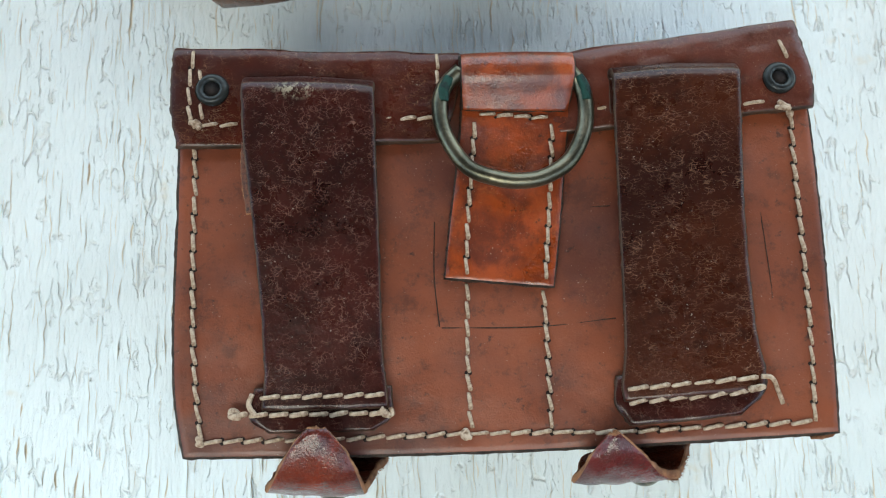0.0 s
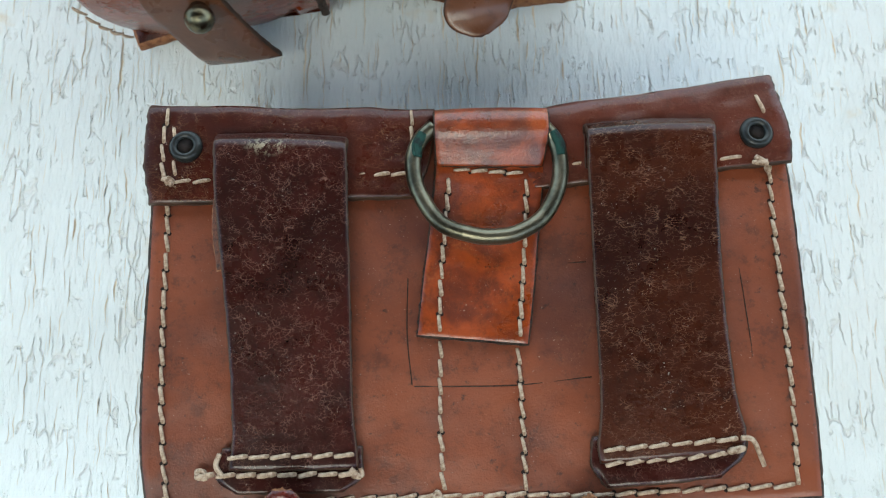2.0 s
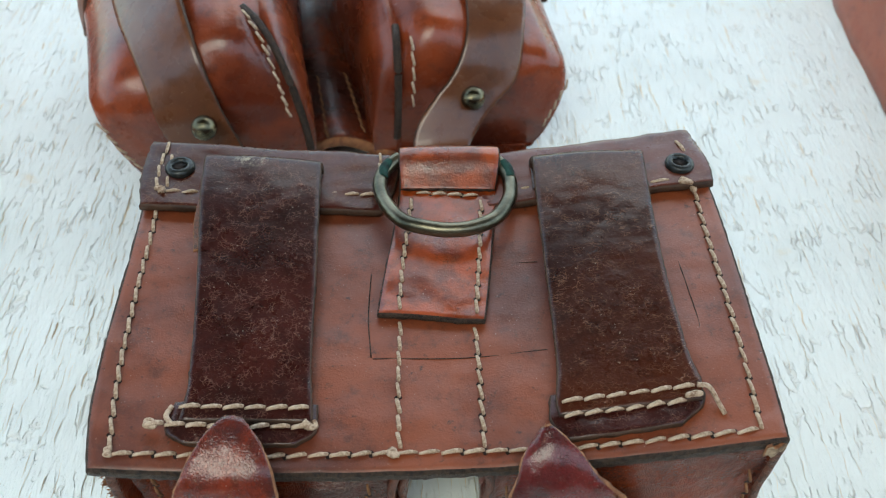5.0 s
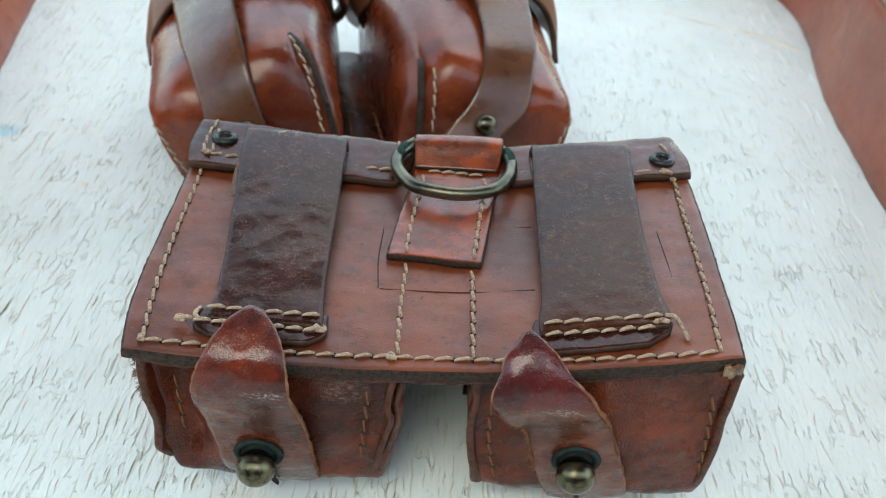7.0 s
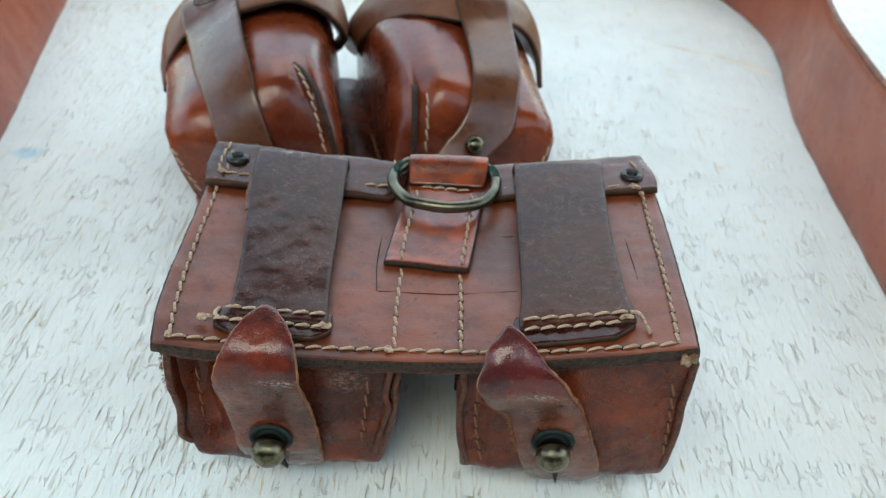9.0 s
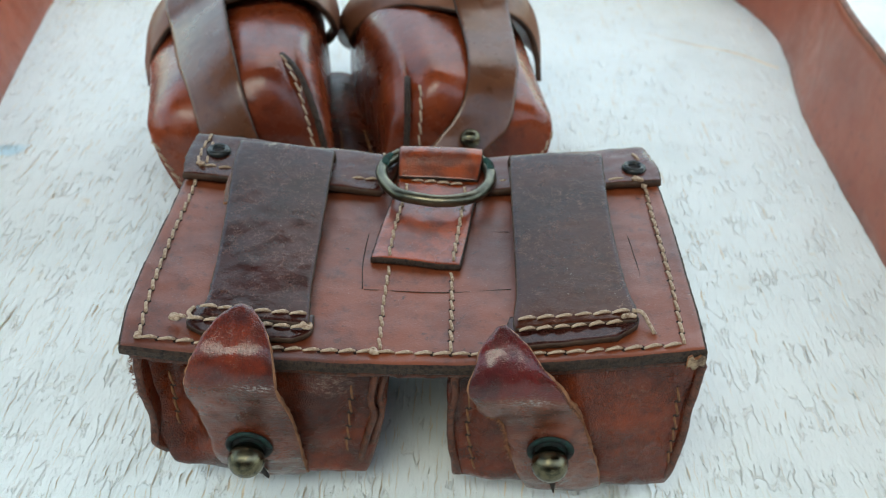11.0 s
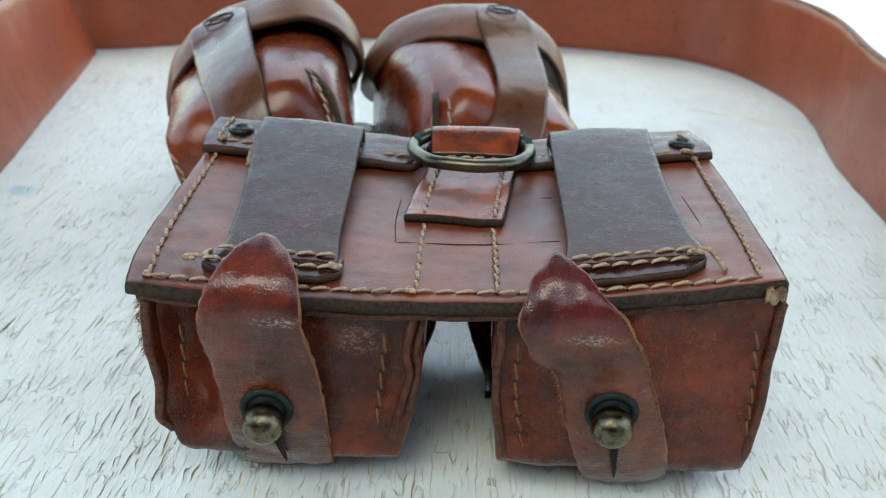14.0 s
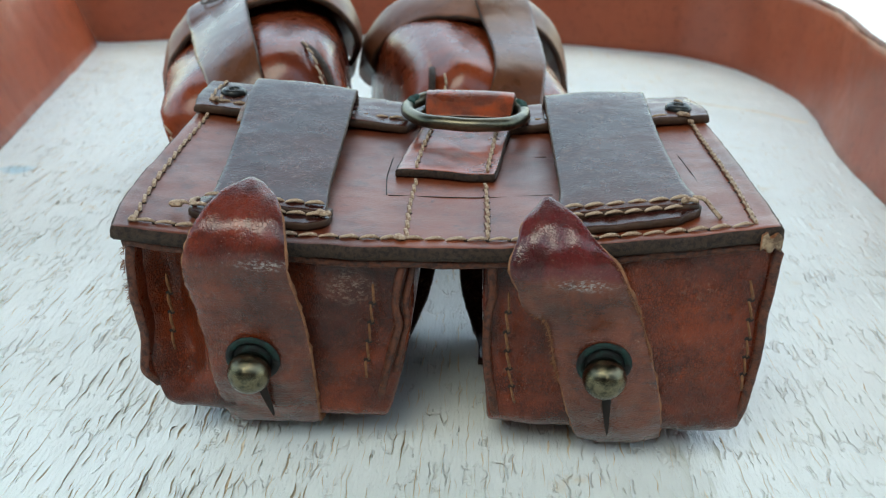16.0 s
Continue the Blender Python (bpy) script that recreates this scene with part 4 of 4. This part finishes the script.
def fray(edge, lo, hi, count, reach, parent, seed):
    """Loose fibres along a stretch of a worn leather edge."""
    rnd = random.Random(seed)
    c = spline(edge, 200)
    verts, faces = [], []
    for _ in range(count):
        p = Vector(c[int(rnd.uniform(lo, hi) * 199)])
        d = Vector((rnd.uniform(0.2, 1.0) * reach, rnd.uniform(-0.7, 0.1) * abs(reach), rnd.uniform(-0.8, 0.6) * abs(reach)))
        bend = Vector((0, rnd.uniform(-0.3, 0.3) * abs(reach), rnd.uniform(-0.5, 0.3) * abs(reach)))
        r = rnd.uniform(0.00008, 0.00020)
        b = len(verts)
        for t, k in ((0.0, 1.0), (0.5, 0.8), (1.0, 0.3)):
            q = p + d * t + bend * t * t
            verts += [q + Vector((0, r * k, 0)), q + Vector((r * k, -r * k, 0)), q + Vector((0, -r * k, r * k))]
        for g0 in (b, b + 3):
            for i in range(3):
                j = (i + 1) % 3
                faces.append((g0 + i, g0 + j, g0 + 3 + j, g0 + 3 + i))
    tagged(part("frayed_fibre", mesh_of("frayed_fibre", verts, faces, [M_RAW]), parent, "pale frayed leather fibres"), kind="stuff")


fray([(x, y, z) for x, (y, z) in zip(YR, SR)], 0.62, 0.86, 130, 0.0012, strap_r, 61)
fray([(x, y, z) for x, (y, z) in zip(YL, SR)], 0.58, 0.74, 90, -0.0014, strap_r, 62)
fray([(x, y, z) for x, (y, z) in zip(XR, SL)], 0.45, 0.75, 60, 0.0007, strap_l, 63)
fray([(-0.0705, -0.001, 0.0575), (-0.0715, -0.0008, 0.050), (-0.0712, 0.0, 0.040)], 0.0, 1.0, 70, -0.0012, pocket_l, 64)
fray([(0.0735, 0.000, 0.0590), (0.0735, 0.0, 0.050)], 0.0, 1.0, 40, 0.0009, pocket_r, 65)
fray([(-0.009, -0.001, 0.0550), (-0.010, -0.0015, 0.040), (-0.0135, 0.0, 0.020)], 0.0, 1.0, 70, 0.0008, pocket_l, 66)
fray([(-0.060, 0.0012, 0.0555), (0.0, 0.0008, 0.0545), (0.060, 0.0014, 0.0595)], 0.0, 1.0, 160, 0.0007, back_panel, 67)
edge_l = [(-0.0586, 0.0660), (-0.0586, 0.0580), (-0.0574, 0.0500)]
edge_r = [(-0.0570, 0.0660), (-0.0566, 0.0580), (-0.0560, 0.0500)]
part("torn_strip", slab("torn_strip", ribbon([(x, y, z_back(x, y) + 0.0052) for x, y in edge_l], [(x, y, z_back(x, y) + 0.0058) for x, y in edge_r], 24, 4), 0.0008, [M_WELT, M_RAW], 0.0004, 0.0003, 2.0), loop_l, "torn grey-brown strip along the edge")


chip = [[(0.0690 + 0.0050 * i / 6, -0.0030 + 0.0003 * i - 0.0006 * math.sin(math.pi * i / 6), 0.0662 + 0.0008 * math.sin(i * 1.9) - 0.0034 * j / 3) for j in range(4)] for i in range(7)]
part("worn_corner", slab("worn_corner", chip, 0.0008, [M_CHIP, M_RAW], 0.0005, 0.0004, 3.0), back_panel, "pale rubbed corner where the finish has flaked off")


# ---- the far pouch: lies on its back, straps up, turned a little ----
REAR = pose(-0.031, 0.148, 0, 0, 0, 12)
rear = thing("ammunition_pouch", "glossy reddish leather double cartridge pouch lying with its straps up", "leather pouch", group="cartridge pouches")
rear.matrix_basis = REAR


def near_line(u, v, keys):
    """Distance from a keyed line in the pouch's plane, and on which side of it (positive: to its right, looking from far to near)."""
    best, side = 1.0, 0.0
    for (a, b), (c, d) in zip(keys, keys[1:]):
        du, dv = c - a, d - b
        t = min(1.0, max(0.0, ((u - a) * du + (v - b) * dv) / (du * du + dv * dv)))
        r = math.hypot(u - a - t * du, v - b - t * dv)
        if r < best:
            best, side = r, math.copysign(1.0, -(du * (v - b) - dv * (u - a)))
    return best, side


def rear_pocket(section, height, folds, puffs, corner, seed):
    """A stuffed pocket. section: u, z across it; height: v, z of its back; folds: keyed line, step, reach; puffs: u, v, half sizes, rise."""
    across = spline([(u, 0, z) for u, z in section], 120)[:, [0, 2]]
    peak = max(z for _, z in section)
    hv, hz = zip(*height)
    prof = [(-0.0052, 0.0), (-0.0060, 0.22), (-0.0060, 0.50), (-0.0050, 0.74), (-0.0026, 0.88), (0.0015, 0.96), (0.008, 1.0), (0.03, 1.0), (0.06, 1.0), (0.095, 1.0), (0.104, 0.95), (0.107, 0.8), (0.108, 0.3)]
    rings = []
    for v, f in spline([(v, f * 0.05, f) for v, f in prof], 80)[:, [0, 2]]:
        f = min(1.0, max(0.0, f))
        ring = []
        for k, (u, z) in enumerate(across):
            zz = 0.006 + (z - 0.006) * f * float(np.interp(v, hv, hz)) / peak
            cu = (section[0][0] + section[-1][0]) / 2
            uu = cu + (u - cu) * (0.93 + 0.07 * f ** 0.5) * (1 + 0.11 * min(1.0, max(0.0, v - 0.040) / 0.03))
            q = Vector((uu, v, zz))
            top = min(1.0, max(0.0, (z - 0.03) / 0.02))
            out = (uu - corner[0]) / (cu - corner[0])
            q.y += corner[1] * max(0.0, 1 - out) ** 2 * max(0.0, 1 - max(0.0, v) / 0.04)
            low = max(0.0, 1 - zz / 0.044)
            q.y += 0.011 * low * max(0.0, 1 - max(0.0, v) / 0.02)
            q.x += (cu - corner[0]) * corner[2] * low * max(0.0, 1 - out)
            lift = 0.0
            for keys, step, reach in folds:
                d, side = near_line(uu, q.y, keys)
                lift += (-step if side > 0 else 0.35 * step) * math.exp(-(d / reach) ** 1.5)
            for pu, pv, ru, rv, rise in puffs:
                lift += rise * math.exp(-((uu - pu) / ru) ** 2 - ((q.y - pv) / rv) ** 2)
            q.z += lift * top * min(1.0, f * 1.2)
            q.y -= 0.35 * lift * (1 - f)
            q += Vector((0.2, -0.5 * (1 - f), 0.8 * top)) * (0.0011 * fbm(q, 42, seed) + 0.0004 * fbm(q, 150, seed + 3))
            ring.append(q)
        for k in range(1, 24):
            t = k / 24
            ring.append(ring[119].lerp(ring[0], t))
        rings.append(ring)
    return loft("pocket", rings, [M_REAR])


rp_l = part("pocket", rear_pocket([(-0.0780, 0.006), (-0.0792, 0.024), (-0.0805, 0.0440), (-0.0795, 0.0500), (-0.0745, 0.0555), (-0.0670, 0.0605), (-0.0570, 0.0655), (-0.0460, 0.0710), (-0.0350, 0.0730), (-0.0250, 0.0715), (-0.0170, 0.0680), (-0.0110, 0.0590), (-0.0080, 0.040), (-0.0085, 0.006)],
            [(-0.006, 0.058), (0.0, 0.0625), (0.010, 0.0680), (0.03, 0.0715), (0.06, 0.0735), (0.11, 0.0735)],
            [([(-0.0275, 0.0190), (-0.0235, 0.0120), (-0.0190, 0.0030), (-0.0150, -0.0040), (-0.0125, -0.0120)], 0.0034, 0.0050)],
            [(-0.033, 0.002, 0.010, 0.009, 0.0030), (-0.056, 0.020, 0.010, 0.06, -0.0010), (-0.070, 0.004, 0.007, 0.010, 0.0020), (-0.034, 0.034, 0.006, 0.010, -0.0008), (-0.024, 0.045, 0.006, 0.02, 0.0008)],
            (-0.0805, 0.0050, 0.36), 3.0), rear, "shiny chestnut leather pocket with a pinched corner")
rp_r = part("pocket", rear_pocket([(0.0125, 0.006), (0.0118, 0.038), (0.0140, 0.0560), (0.0200, 0.0650), (0.0280, 0.0690), (0.0380, 0.0700), (0.0490, 0.0685), (0.0600, 0.0640), (0.0700, 0.0595), (0.0780, 0.0540), (0.0825, 0.0485), (0.0835, 0.0430), (0.0825, 0.024), (0.0815, 0.006)],
            [(-0.006, 0.055), (0.0, 0.0585), (0.010, 0.0625), (0.03, 0.0675), (0.055, 0.0710), (0.11, 0.0710)],
            [([(0.0205, -0.0120), (0.0210, -0.0040), (0.0218, 0.0030), (0.0225, 0.0080)], 0.0040, 0.0055), ([(0.0225, 0.0080), (0.0290, 0.0135), (0.0370, 0.0155), (0.0450, 0.0150)], -0.0016, 0.0040)],
            [(0.0330, 0.0030, 0.0085, 0.0075, 0.0034), (0.0400, 0.0260, 0.0040, 0.012, -0.0009), (0.0300, 0.0330, 0.0040, 0.012, 0.0008), (0.0740, -0.0030, 0.0080, 0.0070, 0.0022), (0.058, 0.02, 0.010, 0.06, -0.0010), (0.0690, 0.0080, 0.0035, 0.008, -0.0014)],
            (0.0835, -0.0030, 0.26), 11.0), rear, "shiny chestnut leather pocket with creases")

# back panel, bowed up between the pockets
g = ribbon([(-0.070, 0.0040, 0), (-0.074, 0.05, 0), (-0.076, 0.108, 0)], [(0.0700, -0.0080, 0), (0.074, 0.05, 0), (0.078, 0.104, 0)], 30, 60)
for row in g:
    for p in row:
        p[2] = 0.0062 + 0.013 * math.exp(-((p[0] - 0.001) / 0.020) ** 2)
        p[1] += 0.007 * max(0.0, 1 - ((p[0] + 0.015) / 0.06) ** 2) * max(0.0, 1 - p[1] / 0.05)
bridge = part("back_panel", slab("back_panel", g, 0.0045, [M_BODY, M_RAW], 0.0004, 0.0004), rear, "thick panel with a pale raw edge")


def lid(lip, crest, seed):
    """The pocket's cover: a stiff cap, from the keyed free edge over its crest and down at the far end."""
    a, b = spline(lip, 64), spline(crest, 64)
    far = b.copy()
    far[:, 1] = 0.4 * b[:, 1] + 0.6 * 0.104
    far[:, 2] -= 0.0015
    end = b.copy()
    end[:, 1] = 0.116
    end[:, 2] = 0.60 * b[:, 2] + 0.004
    grid = []
    for i in range(64):
        grid.append(spline([a[i], b[i], far[i], end[i]], 36))
    grid = [[grid[i][j] for i in range(64)] for j in range(36)]
    for row in grid:
        for p in row:
            p += np.array((0.0, 0.0, 0.0007 * fbm(p, 40, seed)))
    return slab("lid", grid, 0.0026, [M_LID, M_LID_EDGE], 0.0002)


LIP_L = [(-0.0840, 0.0540, 0.0400), (-0.0815, 0.0570, 0.0520), (-0.0770, 0.0605, 0.0590), (-0.0720, 0.0620, 0.0640), (-0.0610, 0.0580, 0.0715), (-0.0490, 0.0540, 0.0772), (-0.0300, 0.0555, 0.0812), (-0.0150, 0.0560, 0.0785), (-0.0055, 0.0580, 0.0700), (-0.0008, 0.0630, 0.0600), (-0.0012, 0.0720, 0.0520), (-0.0040, 0.0800, 0.0450), (-0.0120, 0.0850, 0.0380)]
CREST_L = [(-0.0860, 0.0700, 0.0450), (-0.0830, 0.0730, 0.0570), (-0.0775, 0.0750, 0.0650), (-0.0710, 0.0760, 0.0710), (-0.0590, 0.0740, 0.0780), (-0.0460, 0.0720, 0.0825), (-0.0270, 0.0720, 0.0880), (-0.0120, 0.0720, 0.0815), (-0.0030, 0.0750, 0.0720), (0.0012, 0.0790, 0.0610), (0.0012, 0.0850, 0.0520), (-0.0015, 0.0910, 0.0440), (-0.0110, 0.0950, 0.0370)]
LIP_R = [(0.0170, 0.0860, 0.0310), (0.0085, 0.0830, 0.0400), (0.0052, 0.0790, 0.0475), (0.0085, 0.0740, 0.0560), (0.0150, 0.0690, 0.0640), (0.0250, 0.0620, 0.0700), (0.0370, 0.0530, 0.0728), (0.0490, 0.0470, 0.0735), (0.0620, 0.0470, 0.0735), (0.0720, 0.0500, 0.0705), (0.0820, 0.0560, 0.0630), (0.0885, 0.0590, 0.0550), (0.0915, 0.0560, 0.0460), (0.0910, 0.0480, 0.0380)]
CREST_R = [(0.0150, 0.0960, 0.0310), (0.0060, 0.0930, 0.0410), (0.0025, 0.0880, 0.0510), (0.0070, 0.0850, 0.0610), (0.0150, 0.0800, 0.0705), (0.0260, 0.0750, 0.0765), (0.0380, 0.0690, 0.0798), (0.0490, 0.0630, 0.0812), (0.0640, 0.0620, 0.0810), (0.0760, 0.0640, 0.0760), (0.0865, 0.0690, 0.0680), (0.0925, 0.0720, 0.0590), (0.0955, 0.0720, 0.0490), (0.0950, 0.0690, 0.0400)]
lid_l = part("lid", lid(LIP_L, CREST_L, 5.0), rear, "stiff brown cover flap with a dark edge")
lid_r = part("lid", lid(LIP_R, CREST_R, 8.0), rear, "stiff brown cover flap with a dark edge")


def rear_strap(left, right, label, seed):
    """A strap between its two keyed edges, from the cover down over the pocket's front."""
    return part("closing_strap", slab("closing_strap", ribbon(right, left, 110, 16, 0.0006), 0.0020, [M_REAR_STRAP, M_LID_EDGE], 0.0002, 0.00016, seed), rear, label)


rs_l = rear_strap([(-0.0690, 0.0800, 0.0735), (-0.0735, 0.0740, 0.0715), (-0.0735, 0.0660, 0.0680), (-0.0720, 0.0600, 0.0650), (-0.0700, 0.0450, 0.0630), (-0.0675, 0.0280, 0.0610), (-0.0640, 0.0130, 0.0590), (-0.0615, 0.0040, 0.0550), (-0.0600, -0.0020, 0.0500), (-0.0580, -0.0075, 0.0430), (-0.0545, -0.0095, 0.0320), (-0.0505, -0.0115, 0.0205), (-0.0485, -0.0110, 0.0135)],
                  [(-0.0560, 0.0810, 0.0805), (-0.0510, 0.0740, 0.0815), (-0.0495, 0.0640, 0.0810), (-0.0490, 0.0540, 0.0795), (-0.0482, 0.0420, 0.0780), (-0.0468, 0.0260, 0.0755), (-0.0450, 0.0120, 0.0715), (-0.0435, 0.0030, 0.0665), (-0.0415, -0.0040, 0.0590), (-0.0380, -0.0095, 0.0470), (-0.0340, -0.0120, 0.0350), (-0.0295, -0.0140, 0.0235), (-0.0265, -0.0150, 0.0175)], "grey-brown waxed strap buttoned on a stud", 4.0)
rs_r = rear_strap([(0.0535, 0.0690, 0.0830), (0.0495, 0.0640, 0.0832), (0.0482, 0.0560, 0.0805), (0.0490, 0.0440, 0.0740), (0.0495, 0.0340, 0.0700), (0.0492, 0.0230, 0.0675), (0.0480, 0.0120, 0.0650), (0.0460, 0.0020, 0.0605), (0.0425, -0.0045, 0.0540), (0.0380, -0.0080, 0.0480), (0.0320, -0.0105, 0.0425), (0.0265, -0.0140, 0.0375), (0.0230, -0.0190, 0.0315), (0.0245, -0.0235, 0.0290), (0.0295, -0.0268, 0.0278)],
                  [(0.0660, 0.0700, 0.0828), (0.0705, 0.0650, 0.0812), (0.0722, 0.0570, 0.0780), (0.0720, 0.0470, 0.0725), (0.0712, 0.0350, 0.0685), (0.0700, 0.0230, 0.0655), (0.0685, 0.0120, 0.0620), (0.0660, 0.0030, 0.0565), (0.0635, -0.0040, 0.0490), (0.0600, -0.0085, 0.0440), (0.0550, -0.0115, 0.0410), (0.0490, -0.0150, 0.0370), (0.0430, -0.0200, 0.0315), (0.0400, -0.0240, 0.0290), (0.0345, -0.0268, 0.0278)], "brown waxed strap with a free tongue", 7.0)
for u, v, z, tx, ty, par in ((-0.0615, 0.0700, 0.0772, 8.0, -20.0, rs_l), (0.0600, 0.0610, 0.0832, 10.0, 3.0, rs_r)):
    oval = part("stamp", tube("stamp", [(0.0066 * math.cos(a), 0.0046 * math.sin(a), 0.0) for a in np.linspace(0, 2 * math.pi, 17)], 0.0004, M_EDGE, 6, 40), par, "oval mark pressed into the leather")
    oval.matrix_basis = pose(u, v, z, tx, ty, 0)
    bar = part("stamp_bar", tube("stamp_bar", [(-0.0040, 0.0018, 0.0), (0.0, 0.0, 0.0), (0.0040, -0.0018, 0.0)], 0.00035, M_EDGE, 6, 12), oval)
stud(-0.0440, -0.0100, 0.0445, rs_l, 75, False).scale = (0.85, 0.85, 0.85)
stud(0.0443, -0.0100, 0.0430, rs_r, 75, False).scale = (0.85, 0.85, 0.85)


def ridge(keys, radius, parent):
    part("pinched_seam", tube("pinched_seam", keys, radius, M_EDGE, 10, 50, 0.7), parent, "dark pinched welt")


ridge([(-0.0265, 0.0170, 0.0685), (-0.0225, 0.0100, 0.0672), (-0.0185, 0.0020, 0.0620), (-0.0145, -0.0055, 0.0500), (-0.0118, -0.0068, 0.0350), (-0.0105, -0.0065, 0.0220)], 0.0013, rp_l)
ridge([(0.0222, 0.0080, 0.0610), (0.0214, 0.0020, 0.0590), (0.0206, -0.0045, 0.0500), (0.0200, -0.0070, 0.0380), (0.0195, -0.0070, 0.0250)], 0.0013, rp_r)
for keys, par in (([(-0.0265, 0.0120, 0.0705), (-0.0225, 0.0030, 0.0655), (-0.0190, -0.0050, 0.0540), (-0.0165, -0.0072, 0.0400)], rp_l), ([(0.0262, 0.0010, 0.0610), (0.0258, -0.0050, 0.0510), (0.0250, -0.0072, 0.0380)], rp_r),
                  ([(-0.0775, -0.0010, 0.0430), (-0.0730, -0.0030, 0.0330), (-0.0680, -0.0010, 0.0210)], rp_l), ([(0.0800, -0.0090, 0.0430), (0.0770, -0.0080, 0.0330), (0.0740, -0.0050, 0.0200)], rp_r)):
    seam(keys, None, par, 0.0046, (0, -0.8, 0.4), STITCHES, 0.1)
for u, w in ((-0.0025, -0.0040), (0.0080, 0.0095)):
    seam([(u, 0.040, 0.0210), (w, 0.0040, 0.0200)], None, bridge, 0.0046, (0, 0, 1), STITCHES_DARK, 0.1)


# ---- the wide belt, standing on its edge in a loop round the pouches ----
def belt(keys, lean, label):
    """keys: x, y on the board. lean: how far the upper edge stands outside the lower."""
    c = spline([(x, y, 0) for x, y in keys], 110)
    tan = np.gradient(c, axis=0)
    tan /= np.linalg.norm(tan, axis=1, keepdims=True)
    out = np.stack([tan[:, 1], -tan[:, 0], 0 * tan[:, 0]], axis=1)
    grid = []
    for k, (p, o) in enumerate(zip(c, out)):
        f = lean(k / 109)
        grid.append([p + o * (f * (j / 10) + 0.0012 * math.sin(math.pi * j / 10)) + np.array((0, 0, 0.0003 + 0.0595 * j / 10)) for j in range(11)])
    whole = thing("leather_belt", label, "belt", group="belt lengths")
    part("band", slab("band", grid, 0.0030, [M_BELT, M_BELT_EDGE], 0.0, 0.0006), whole)
    rim = [tuple(row[10] + o * 0.0015) for row, o in zip(grid, out)]
    part("top_edge", tube("top_edge", rim[::3], 0.0017, M_BELT_EDGE, 8, 110), whole, "darker burnished cut edge")
    return whole


belt([(0.200, -0.030), (0.192, 0.040), (0.189, 0.106), (0.190, 0.156), (0.192, 0.210), (0.195, 0.265), (0.202, 0.310), (0.207, 0.340), (0.210, 0.385), (0.201, 0.437), (0.188, 0.470), (0.160, 0.502), (0.112, 0.518), (0.080, 0.525),
      (0.030, 0.532), (-0.080, 0.528), (-0.180, 0.497), (-0.235, 0.469), (-0.262, 0.458), (-0.295, 0.455)], lambda t: 0.004, "wide smooth red-brown leather belt standing on its edge")
belt([(-0.2640, 0.448), (-0.2595, 0.430), (-0.250, 0.385), (-0.2365, 0.312), (-0.228, 0.270), (-0.216, 0.208), (-0.202, 0.110), (-0.194, 0.020)], lambda t: 0.02, "wide smooth red-brown leather belt end standing on its edge")
